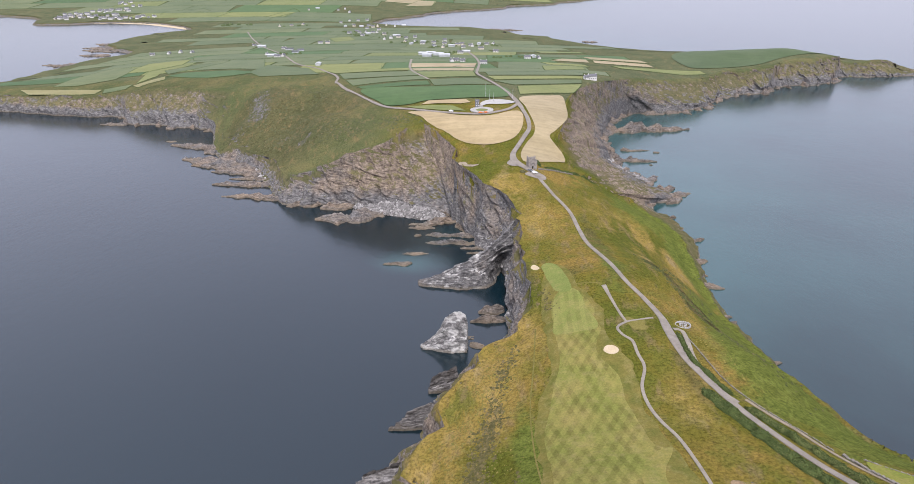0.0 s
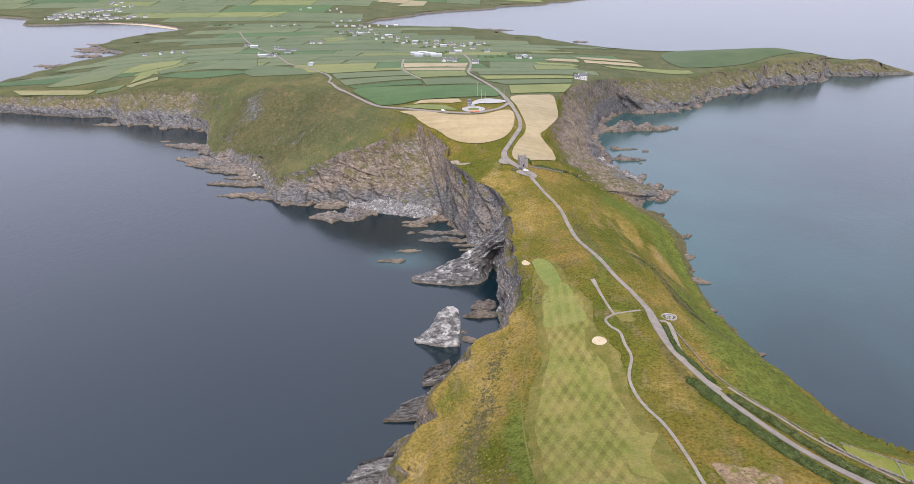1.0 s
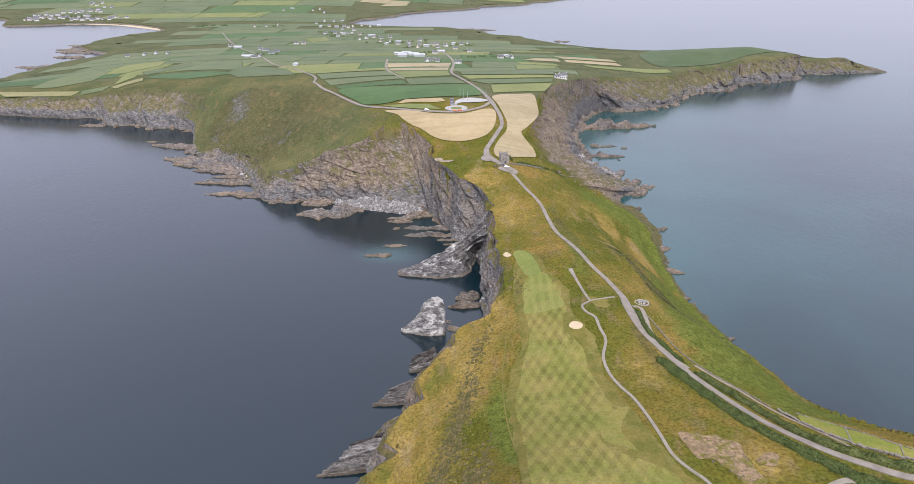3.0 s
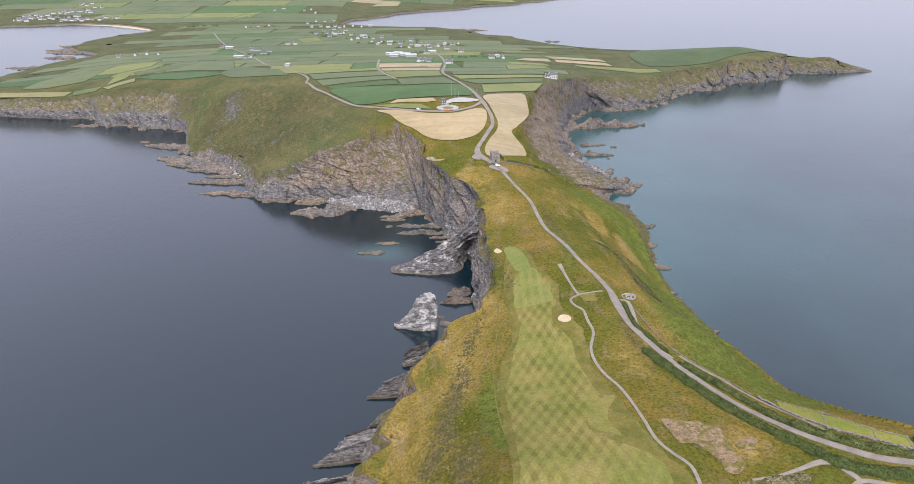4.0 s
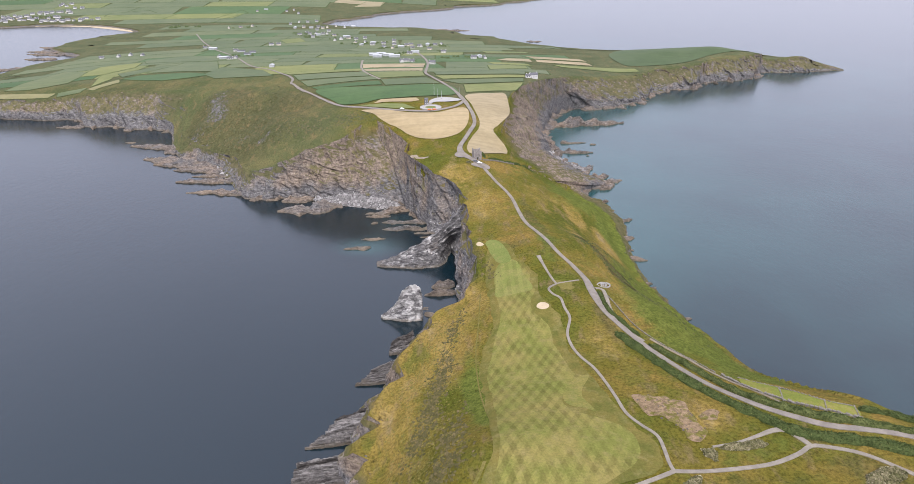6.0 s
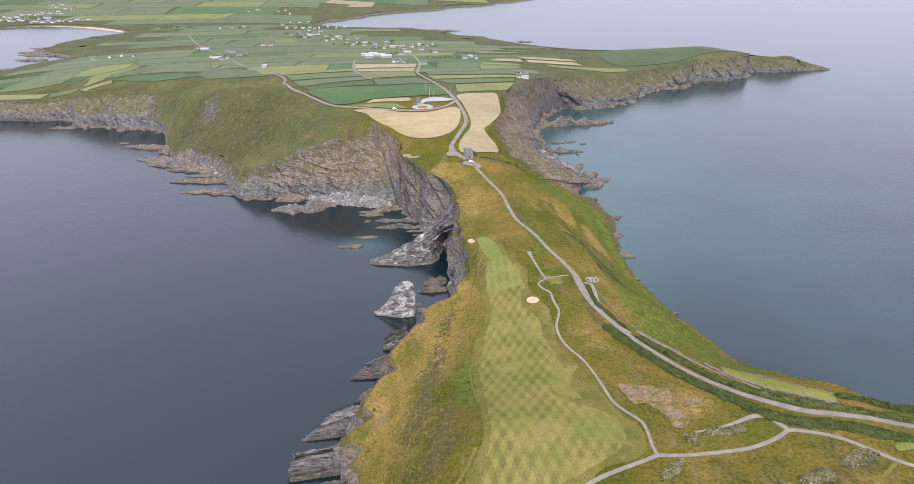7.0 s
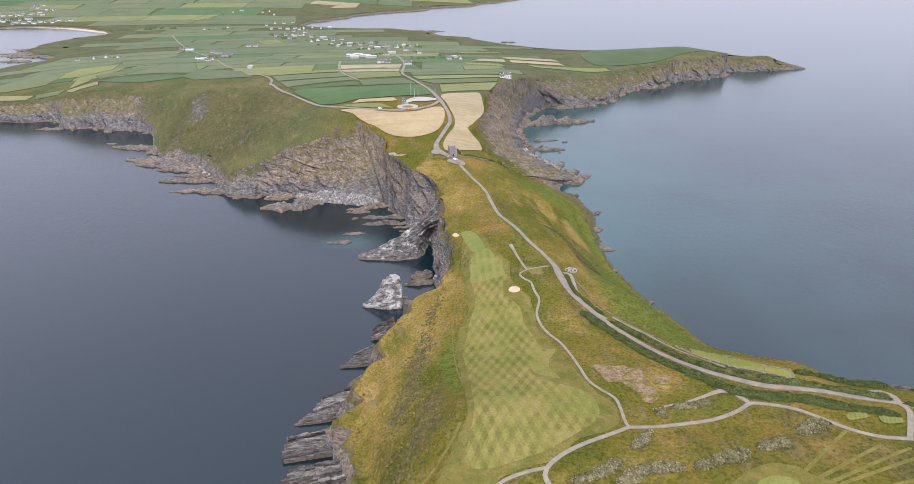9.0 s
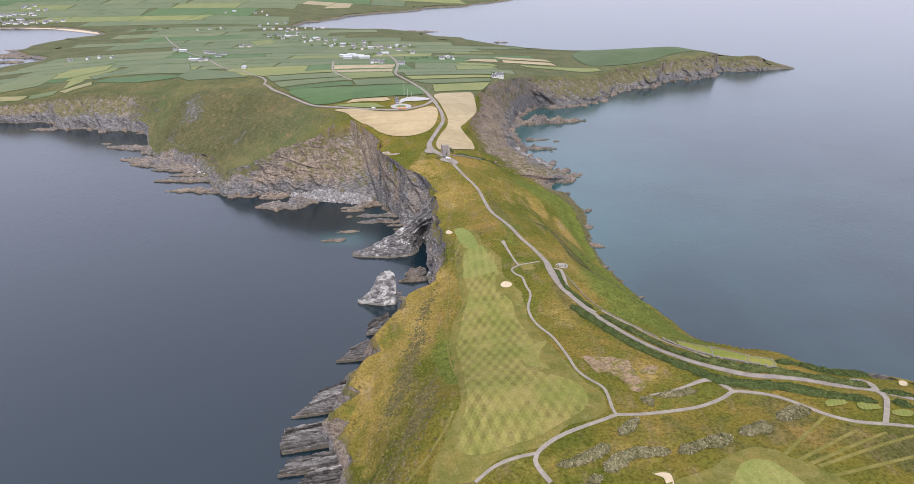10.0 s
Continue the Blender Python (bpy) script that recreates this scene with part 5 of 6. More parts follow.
def slab_roof(bm, l, w, z1, z2, t=0.3):
    for s in (-1, 1):
        v = [bm.verts.new(p) for p in ((-l, s * w, z1), (l, s * w, z1), (l, 0, z2), (-l, 0, z2), (-l, s * w, z1 + t), (l, s * w, z1 + t), (l, 0, z2 + t), (-l, 0, z2 + t))]
        for f in ((0, 1, 2, 3), (4, 5, 6, 7), (0, 1, 5, 4), (1, 2, 6, 5), (2, 3, 7, 6), (3, 0, 4, 7)):
            bm.faces.new([v[i] for i in f])


def house(x, y, long, wide, high, turn, wall, roof, label, windows=0, name="house", group=""):
    root = tagged(new(name), label, "house" if name == "house" else "shed", group)
    z = float(land(x, y)[0]) + 0.3
    l, w, rise = long / 2, wide / 2, wide * 0.36 if name == "house" else wide * 0.16
    bm = bmesh.new()
    gable(bm, l, w, -1.5, high, high + rise)
    part("wall", bm, wall, root)
    bm = bmesh.new()
    slab_roof(bm, l + 0.35, w + 0.45, high - 0.15, high + rise + 0.05)
    top = part("roof", bm, roof, root)
    if name == "house":
        for s in (-1, 1):
            bm = bmesh.new()
            box(bm, s * (l - 0.6) - 0.4, -0.35, high + rise - 0.6, s * (l - 0.6) + 0.4, 0.35, high + rise + 1.1)
            part("chimney", bm, wall, top)
        for side in (-1, 1):
            for k in range(windows):
                bm = bmesh.new()
                u = -l + long * (k + 0.5) / windows
                box(bm, u - 0.55, side * w - 0.05, 0.9, u + 0.55, side * w + 0.05, 2.2)
                part("window", bm, GLASS_M, root)
    root.matrix_world = pose(x, y, z, 0, 0, turn)
    return root


random.seed(11)
for spots, group, share in ((HOUSES_WEST, "houses by the west bay", 0.3), (HOUSES_FARM, "farm on the west road", 0.45), (HOUSES_VILLAGE, "village houses", 0.2), (HOUSES_UPPER, "upper hamlet", 0.2), (HOUSES_ROW, "houses along the village street", 0.15), (HOUSES_TOWN, "town by the beach", 0.0)):
    for x, y in spots:
        turn = random.choice((0, 0, 90)) + random.uniform(-14, 14)
        if random.random() < share:
            house(x, y, random.uniform(11, 17), random.uniform(6, 8.5), 3.3, turn, SHED_M, random.choice((SHED_M, SHED_M, SLATE_M)), "grey sheet-metal farm shed among pastures", name="farm_shed", group=group)
        else:
            wall = random.choices((WHITE_M, CREAM_M), (4, 1))[0]
            house(x, y, random.uniform(7.5, 11), random.uniform(5, 6.2), random.uniform(2.6, 3.8), turn, wall, SLATE_M, ("white" if wall is WHITE_M else "cream") + " rendered house with a dark slate roof", 3, group=group)
for x, y in HOUSES_SHEDS:
    house(x, y, random.uniform(14, 20), 9, 3.8, random.uniform(-8, 8), SHED_M, SHED_M, "long pale grey farm shed beside a yard", name="farm_shed", group="farmyard sheds")
for x, y in HOUSES_TOWN:
    for k in range(2):
        house(x + random.uniform(-35, 35), y + random.uniform(-20, 30), random.uniform(10, 15), 8, 4.5, random.uniform(-30, 30), WHITE_M, SLATE_M, "white rendered house with a dark slate roof", 0, group="town by the beach")
house(172, 832, 11, 6, 4.6, 12, WHITE_M, SLATE_M, "white two-storey house on the cliff top", 4)
house(164, 829, 6, 5, 2.8, 12, WHITE_M, SLATE_M, "low white annexe beside the cliff-top house", 2)
# the beach: a low sheet of sand that dips under the water
shore = spline([(-1300, 2135), (-1107, 2186), (-977, 2145), (-868, 2060), (-765, 1972)], 20)
d = np.gradient(shore, axis=0)
side = np.stack([-d[:, 1], d[:, 0]], 1) / np.hypot(*d.T)[:, None]
if side[0, 1] < 0:
    side = -side
wide = np.interp(np.linspace(0, 1, len(shore)), (0, 0.3, 0.7, 0.9, 1), (14, 34, 50, 40, 12))
rows = [np.column_stack([shore + side * (s * wide)[:, None], np.full(len(shore), z)]) for s, z in ((-0.35, -0.8), (0.0, 0.3), (0.5, 2.2), (1.0, 5.5), (1.15, 5.0))]
beach = mesh_ob("beach", np.vstack(rows), quads(5, len(shore)), SAND_M, smooth=True)
tagged(beach, "pale sandy beach at the head of the bay", "beach", kind="structure")


# ---- landmarks and cars ----
def ruin(x, y, turn):
    """A ruined square tower: four thick walls with broken tops, a doorway and slits."""
    root = tagged(new("castle_ruin"), "roofless grey stone tower ruin beside the road", "ruin")
    l, w, t = 3.4, 3.1, 0.9
    rng = random.Random(3)
    for k, (ax, ay, bx, by) in enumerate(((-l, -w, l, -w), (l, -w, l, w), (l, w, -l, w), (-l, w, -l, -w))):
        bm = bmesh.new()
        dx, dy = bx - ax, by - ay
        q = math.hypot(dx, dy)
        nx, ny = -dy / q * t, dx / q * t
        n = 12
        tops = [(6.4 + (1.3 if k in (2, 3) else 0)) + rng.uniform(-0.5, 0.5) + (1.0 if i in (0, n) else 0) for i in range(n + 1)]
        for i in range(n):
            u0, u1 = i / n, (i + 1) / n
            gap = (-1.5, tops[i])
            cuts = [gap]
            if k == 0 and i in (5, 6):
                cuts = [(2.2, 3.6), (4.6, tops[i])]
            elif i in (3, 8):
                cuts = [(-1.5, 3.0), (4.2, tops[i])]
            for z0, z1 in cuts:
                v = []
                for z in (z0, z1):
                    for u, s in ((u0, 0), (u1, 0), (u1, 1), (u0, 1)):
                        e = rng.uniform(-0.05, 0.05)
                        v.append(bm.verts.new((ax + dx * u + nx * s + e, ay + dy * u + ny * s + e, z)))
                for f in ((0, 3, 2, 1), (4, 5, 6, 7), (0, 1, 5, 4), (1, 2, 6, 5), (2, 3, 7, 6), (3, 0, 4, 7)):
                    bm.faces.new([v[j] for j in f])
        part("wall", bm, STONE_M, root)
    bm = bmesh.new()
    box(bm, -l + t, -w + t, 3.6, l - t, w - t, 3.9)
    part("floor_vault", bm, STONE_M, root)
    root.matrix_world = pose(x, y, float(land(x, y)[0]), 0, 0, turn)


ruin(58.4, 483, 10)


def lathe(bm, pts, n=40):
    rings = [[bm.verts.new((r * math.cos(a), r * math.sin(a), z)) for a in np.linspace(0, 2 * math.pi, n, endpoint=False)] for r, z in pts]
    for p, q in zip(rings, rings[1:]):
        for i in range(n):
            bm.faces.new((p[i], p[(i + 1) % n], q[(i + 1) % n], q[i]))


def signal_tower(x, y):
    root = tagged(new("signal_tower"), "square slate-clad signal tower in a round garden", "tower")
    z = float(land(x, y)[0]) + 0.4
    bm = bmesh.new()
    box(bm, -3, -3, -1, 3, 3, 10.2)
    part("wall", bm, SLATEWALL_M, root)
    bm = bmesh.new()
    for a, b in ((-3.3, -2.7), (2.7, 3.3)):
        box(bm, a, -3.3, 10.2, b, 3.3, 11.2)
        box(bm, -2.7, a, 10.2, 2.7, b, 11.2)
    part("parapet", bm, SLATEWALL_M, root)
    bm = bmesh.new()
    box(bm, -2.7, -2.7, 10.2, 2.7, 2.7, 10.3)
    part("roof", bm, PAVING_M, root)
    for u in (-1.3, 1.3):
        for h in (2.2, 6.2):
            bm = bmesh.new()
            box(bm, u - 0.5, -3.08, h, u + 0.5, -2.95, h + 1.5)
            part("window", bm, WHITE_M, root, "white-framed window")
    bm = bmesh.new()
    box(bm, -0.9, -3.9, 7.6, 0.9, -3.0, 9.6)
    part("bartizan", bm, SLATEWALL_M, root)
    bm = bmesh.new()
    box(bm, 3, -2.4, -1, 8.5, 2.4, 3.0)
    part("annexe", bm, PAVING_M, root)
    root.matrix_world = pose(x, y, z, 0, 0, 4) @ Matrix.Scale(0.62, 4)


signal_tower(20, 618)


def ring_garden(x, y, radius):
    root = tagged(new("memorial_garden"), "round memorial garden with pale paving and low walls", "garden", kind="structure")
    for k, (r0, r1, lift, mat, nm) in enumerate(((radius - 2.2, radius, 0.75, PAVING_M, "paved_ring"), (radius * 0.55, radius * 0.55 + 1.4, 0.9, PAVING_M, "paved_ring"), (radius - 0.2, radius + 0.3, 1.2, PAVING_M, "low_wall"))):
        a = np.linspace(0, 2 * math.pi, 49)
        rows = []
        for r, dz in ((r0, -0.8), (r0, 0), (r1, 0), (r1, -0.8)):
            px, py = x + r * np.cos(a) * 1.25, y + r * np.sin(a)
            rows.append(np.column_stack([px, py, land(px, py) + lift + dz]))
        mesh_ob(nm, np.vstack(rows), quads(4, 49), mat, root)
    tagged(drape("lawn", [(x + radius * 1.1 * math.cos(a), y + radius * 0.9 * math.sin(a)) for a in np.linspace(0, 6.28, 13)[:-1]], 0.65, FIELD_M["lime"], 4, 2, root))


ring_garden(24, 607.5, 8.5)
tagged(drape("pavement", [(24, 622), (30, 628), (42, 629), (54, 634), (58, 642), (44, 650), (32, 646), (24, 634)], 0.75, PAVING_M, 6, 3), "pale concrete car park above the garden", "car park", kind="structure")


def mast(x, y, high):
    root = tagged(new("radio_mast"), "thin grey steel mast beside the car park", "mast")
    bm = bmesh.new()
    lathe(bm, [(0.16, -1), (0.12, high * 0.6), (0.06, high)], 8)
    part("pole", bm, STEEL_M, root)
    bm = bmesh.new()
    lathe(bm, [(0.45, -0.4), (0.45, 0.7), (0.1, 0.72)], 10)
    part("footing", bm, PAVING_M, root)
    root.matrix_world = pose(x, y, float(land(x, y)[0]) + 0.5)


for x, y, h in ((33, 640, 12), (37, 641, 9), (30, 662, 14), (57, 655, 10)):
    mast(x, y, h)


def car(x, y, turn, paint, label, lift=1.0):
    root = tagged(new("car"), label, "car")
    bm = bmesh.new()
    prof = [(-2.1, 0.3), (2.1, 0.3), (2.15, 0.7), (1.2, 0.95), (0.6, 1.45), (-1.3, 1.48), (-2.05, 1.0), (-2.15, 0.7)]
    for s in (-0.85, 0.85):
        pass
    a = [bm.verts.new((p, -0.85 if q < 1.1 else -0.7, q)) for p, q in prof]
    b = [bm.verts.new((p, 0.85 if q < 1.1 else 0.7, q)) for p, q in prof]
    bm.faces.new(a)
    bm.faces.new(b[::-1])
    for i in range(8):
        j = (i + 1) % 8
        bm.faces.new((a[i], a[j], b[j], b[i]))
    bmesh.ops.bevel(bm, geom=bm.edges[:], offset=0.06, segments=1, affect="EDGES")
    part("body", bm, paint, root)
    for nm, pts in (("windscreen", [(1.12, 1.0), (0.66, 1.4)]), ("rear_window", [(-1.98, 1.05), (-1.4, 1.42)])):
        bm = bmesh.new()
        (u0, h0), (u1, h1) = pts
        sgn = 0.05 if u0 > 0 else -0.05
        v = [bm.verts.new(p) for p in ((u0 + sgn, -0.68, h0), (u0 + sgn, 0.68, h0), (u1 + sgn, 0.6, h1), (u1 + sgn, -0.6, h1))]
        bm.faces.new(v)
        part(nm, bm, GLASS_M, root)
    for u in (-1.35, 1.35):
        for s in (-0.8, 0.8):
            bm = bmesh.new()
            bmesh.ops.create_cone(bm, cap_ends=True, segments=14, radius1=0.33, radius2=0.33, depth=0.24, matrix=pose(u, s, 0.33, 90, 0, 0))
            wheel = part("wheel", bm, TYRE_M, root)
            bm = bmesh.new()
            bmesh.ops.create_cone(bm, cap_ends=True, segments=12, radius1=0.2, radius2=0.2, depth=0.27, matrix=pose(u, s, 0.33, 90, 0, 0))
            part("rim", bm, STEEL_M, wheel)
    root.matrix_world = pose(x, y, float(land(x, y)[0]) + lift, 0, 0, turn)


car(59.5, 471.5, -20, PAINT["white"], "white car parked below the castle")
car(56.4, 474.5, -55, PAINT["grey"], "dark grey car parked below the castle")
car(-5, 603.6, -22, PAINT["white"], "white car on the country road")
car(22.5, 596.6, 4, PAINT["orange"], "orange car beside the round garden")
car(27.5, 597.6, 14, PAINT["orange"], "orange car beside the round garden")


def stone_wall(name, line, width, high, label, step=1.4):
    """A dry-stone wall: courses of separate rough stones, joined."""
    rng = np.random.default_rng(int(abs(line[0][0]) * 3 + len(line)))
    c = spline(line, step)
    d = np.gradient(c, axis=0)
    ang = np.arctan2(d[:, 1], d[:, 0])
    vs, fs = [], []
    cube = np.array([(sx, sy, sz) for sz in (-1, 1) for sx, sy in ((-1, -1), (1, -1), (1, 1), (-1, 1))], float)
    cf = np.array([(0, 3, 2, 1), (4, 5, 6, 7), (0, 1, 5, 4), (1, 2, 6, 5), (2, 3, 7, 6), (3, 0, 4, 7)])
    gz = land(c[:, 0], c[:, 1])
    n = 0
    for course in range(2):
        for (x, y), a, z in zip(c, ang, gz):
            if course and rng.random() < 0.12:
                continue
            s = np.array((step * 0.5 * rng.uniform(0.8, 1.1), width / 2 * rng.uniform(0.8, 1.15), high / 4 * rng.uniform(0.85, 1.2)))
            v = cube * s * rng.uniform(0.86, 1.1, (8, 1))
            ca, sa = math.cos(a + rng.normal(0, 0.1)), math.sin(a)
            v = np.column_stack([x + v[:, 0] * ca - v[:, 1] * sa, y + v[:, 0] * sa + v[:, 1] * ca, z + high * (0.25 + 0.5 * course) + v[:, 2]])
            vs.append(v)
            fs.append(cf + 8 * n)
            n += 1
    ob = mesh_ob(name, np.vstack(vs), np.vstack(fs), DRYSTONE_M)
    return tagged(ob, label, "wall", kind="structure")


stone_wall("wall_track", [(104, 246), (106, 230), (109, 216), (114, 205), (120, 196), (127, 186), (131, 176)], 0.42, 0.45, "low rubble wall along the seaward track")
stone_wall("wall_plots", [(133, 172), (136.5, 160), (140, 151), (146, 142), (155, 134), (163, 128)], 1.0, 0.9, "tumbled dry-stone wall beside small grass plots")
stone_wall("wall_seaward", [(140, 171), (150.2, 159.5), (158.2, 142), (166.2, 136)], 0.42, 0.45, "low dry-stone wall on the seaward side of the plots")
for a, b in (((150.1, 158.5), (143.4, 144.8)), ((158.2, 142), (154.3, 134.6)), ((166.2, 136), (163, 128.5))):
    stone_wall("wall_between", [a, ((a[0] + b[0]) / 2, (a[1] + b[1]) / 2), b], 0.42, 0.45, "low dry-stone wall between grass plots")
stone_wall("wall_castle", [(64, 481), (72, 484), (82, 488), (92, 493)], 0.9, 1.0, "broken stone wall running from the castle")


def stone_ring(x, y):
    """A small enclosure of low pale stones by the lay-by."""
    root = tagged(new("stone_enclosure"), "small enclosure of low pale stone walls by the lay-by", "ruin")
    rng = random.Random(5)
    for k in range(26):
        a = k / 26 * 2 * math.pi
        for r in (2.9, 1.3):
            if r < 2 and k % 3:
                continue
            bm = bmesh.new()
            s = rng.uniform(0.35, 0.6)
            bmesh.ops.create_cube(bm, size=1, matrix=pose(r * math.cos(a) * 1.2, r * math.sin(a), 0.3, rng.uniform(-10, 10), rng.uniform(-10, 10), math.degrees(a)) @ Matrix.Diagonal((s, s * 1.6, 0.9, 1)))
            bmesh.ops.bevel(bm, geom=bm.edges[:], offset=0.08, segments=1, affect="EDGES")
            part("stone", bm, PAVING_M, root)
    root.matrix_world = pose(x, y, float(land(x, y)[0]) + 0.1)


stone_ring(106.5, 262)


# ---- rocks in the sea ----
def crag(name, a, b, width, heights, label, ridge=0.7, lip=2.0, beds=6, guano=0.3, cave=0.0, sag=0.0, seed=0, n=None, tip=0.35, broken=0.0):
    """A ribbed rock from its seaward tip a to its root b. width: at tip and root; heights: along it;
    ridge: where its crest lies across it, from the south side; lip: height of the steep south face."""
    a, b = np.array(a, float), np.array(b, float)
    long = np.hypot(*(b - a))
    ax = (b - a) / long
    nr = np.array([-ax[1], ax[0]])
    if nr[1] < 0:
        nr = -nr
    n = n or int(np.clip(long / 0.7, 20, 90))
    m = 46 if broken else 110
    u, v = np.linspace(-0.02, 1.02, n)[:, None], np.linspace(0, 1, m)[None]
    h = np.interp(u, np.linspace(0, 1, len(heights)), heights)
    w = np.interp(u, (0, tip, 1), (width[0], (width[0] + 2 * width[1]) / 3, width[1])) * (1 + 0.12 * grain(u * long / 6, u * 0 + seed, seed=seed))
    if broken:
        h = h * (1 - 0.55 * broken + broken * 1.3 * grain(u * long / 7, u * 0 + seed * 1.7, seed=seed + 1)) + 0.2
        ends = np.clip(np.minimum(u + 0.03, 1.03 - u) / 0.3, 0, 1) ** 0.6
        w = w * (1 + 0.9 * broken * rough(u * long / 9, u * 0 + 5.3 * seed, seed=seed + 2, octaves=3)) * (0.15 + 0.85 * ends)
        h = h * (0.35 + 0.65 * ends)
    low_edge = np.minimum(lip, h * 0.7)
    rise = np.clip((v - 0.07) / (ridge - 0.07), 0, 1)
    z = np.where(v < 0.07, -3 + (low_edge + 3) * v / 0.07, low_edge + (h - low_edge) * rise ** (1 + sag))
    fall = np.clip((v - ridge) / (1 - ridge), 0, 1)
    z = np.where(v > ridge, h - (h + 3) * fall**0.6, z)
    step = rise * beds
    z = z + np.where((v > 0.07) & (v < ridge), (0.5 - (step - np.floor(step))) * h / beds * 1.1, 0)
    across = v - 0.5 + broken * 0.35 * rough(u * long / 16, u * 0 + seed, seed=seed + 3, octaves=2)
    stagger = 0 if broken or cave else 4.0 * (0.7 + grain(v * beds * 1.6, v * 0 + seed, seed=seed + 5)) * np.clip(1 - u * 2.2, 0, 1)
    if cave:
        mouth = np.exp(-(((u - 0.84) / 0.13) ** 2)) * np.exp(-((np.maximum(z, 0) / 20.0) ** 4))
        across = across + cave * mouth * np.clip(1.1 - v * 1.2, 0, 1) / w
    x = a[0] + ax[0] * (u * long + stagger) + nr[0] * across * w
    y = a[1] + ax[1] * (u * long + stagger) + nr[1] * across * w
    k = 0.35 + 0.05 * np.minimum(h, 14)
    z = z + rough(x / 3.2 + seed, y / 3.2, z / 5, seed=seed, octaves=4) * k * np.clip(z + 2.5, 0, 1)
    jag = rough(x / 5 + 3 * seed, y / 5, z / 3, seed=seed + 7, octaves=3) * (0.5 + 0.06 * np.minimum(h, 14))
    x, y = x - ax[0] * jag, y - ax[1] * jag + nr[1] * jag * 0.5
    if broken:
        z = z + (0.35 + 0.06 * h) * rough(x / 1.9 + seed, y / 0.9, z / 2, seed=seed + 11, octaves=3) * np.clip(z + 2, 0, 1)
    ends = (u < 0) | (u > 1)
    z = np.where(ends, -3, z)
    ob = mesh_ob(name, np.stack([x.ravel(), y.ravel(), z.ravel()], 1), quads(n, m), ROCK)
    put_attr(ob, "guano", np.full(x.size, guano))
    put_attr(ob, "warm", np.full(x.size, 0.5 if broken else 0.15))
    return tagged(ob, label, "rock")


crag("sea_rock", (-21, 317), (5, 318.5), (7, 17), (2, 4, 7, 12, 19, 23.5, 23, 20), "tall pale sea rock whitened by birds, standing in dark water", 0.6, 5, 4, 1.25, sag=-0.35, seed=3, n=60, tip=0.5)
crag("sea_arch_rock", (-27, 396), (46, 402), (9, 34), (1.5, 3, 5, 9, 13, 17, 24, 33, 42, 46), "white-streaked rock spur with a dark sea cave", 0.72, 2.2, 9, 0.85, cave=26.0, sag=0.35, seed=5, n=90)


def bedded(a, b, width, heights, beds, guano, skew, label, seed):
    """A slab of tilted beds side by side, from its seaward tip a to its root b: each bed a long rough plate,
    the southern ones lower; skew: how much farther back the northern ones break off."""
    rng = np.random.default_rng(seed)
    a, b = np.array(a, float), np.array(b, float)
    long = np.hypot(*(b - a))
    ax = (b - a) / long
    nr = np.array([-ax[1], ax[0]])
    n = int(long / 0.55)
    verts, faces = [], []
    cuts = np.concatenate([[0], np.cumsum(rng.uniform(0.5, 1.5, beds))])
    cuts /= cuts[-1]
    for i in range(beds):
        rise = (i + 1) / beds
        start = rng.uniform(0.0, 0.05) + skew * rise
        u = np.linspace(start, 1.02, n)[:, None]
        wide = np.interp(u, (0, 0.35, 1), (width[0], (width[0] + 2 * width[1]) / 3, width[1]))
        h = np.interp(u, np.linspace(0, 1, len(heights)), heights) * (0.22 + 0.78 * rise**0.8) + rng.uniform(-0.3, 0.3)
        h = h + 0.9 * grain(np.floor(u * long / rng.uniform(3, 6)) * 1.7, u * 0 + i + seed, seed=seed) * 0.6
        lo, hi = cuts[i] - 0.5, cuts[i + 1] - 0.5 + 0.03
        lip = 0.45 + 0.08 * h
        across = np.array([lo, lo + 0.004, lo + 0.02, lo + 0.3 * (hi - lo), lo + 0.7 * (hi - lo), hi, hi])[None]
        tilt = np.array([0, 0.55, 1.0, 1.03, 1.08, 1.1, 0])[None]
        z = np.where(tilt == 0, -3, h * tilt - lip * (tilt == 0.55))
        x0 = u * long + 0 * across
        jag = rough(x0 / 1.7, across * wide / 0.9 + seed, z / 1.6, seed=seed + i, octaves=3)
        y0 = across * wide + 0.28 * jag
        z = z + np.where(tilt == 0, 0, 0.3 * rough(x0 / 1.3, across * wide / 0.7, seed=seed + 40 + i, octaves=3))
        x0 = x0 + 0.5 * jag * (u < start + 0.12)
        k0 = len(verts)
        verts += [tuple(v) for v in np.stack([a[0] + ax[0] * x0 + nr[0] * y0, a[1] + ax[1] * x0 + nr[1] * y0, z], -1).reshape(-1, 3).tolist()]
        faces += (quads(n, 7) + k0).tolist() + [list(range(k0, k0 + 7))]
    ob = mesh_ob("rock_slab", verts, faces, SLAB_ROCK)
    put_attr(ob, "guano", np.full(len(verts), guano))
    put_attr(ob, "warm", np.full(len(verts), 0.25))
    return tagged(ob, label, "rock")


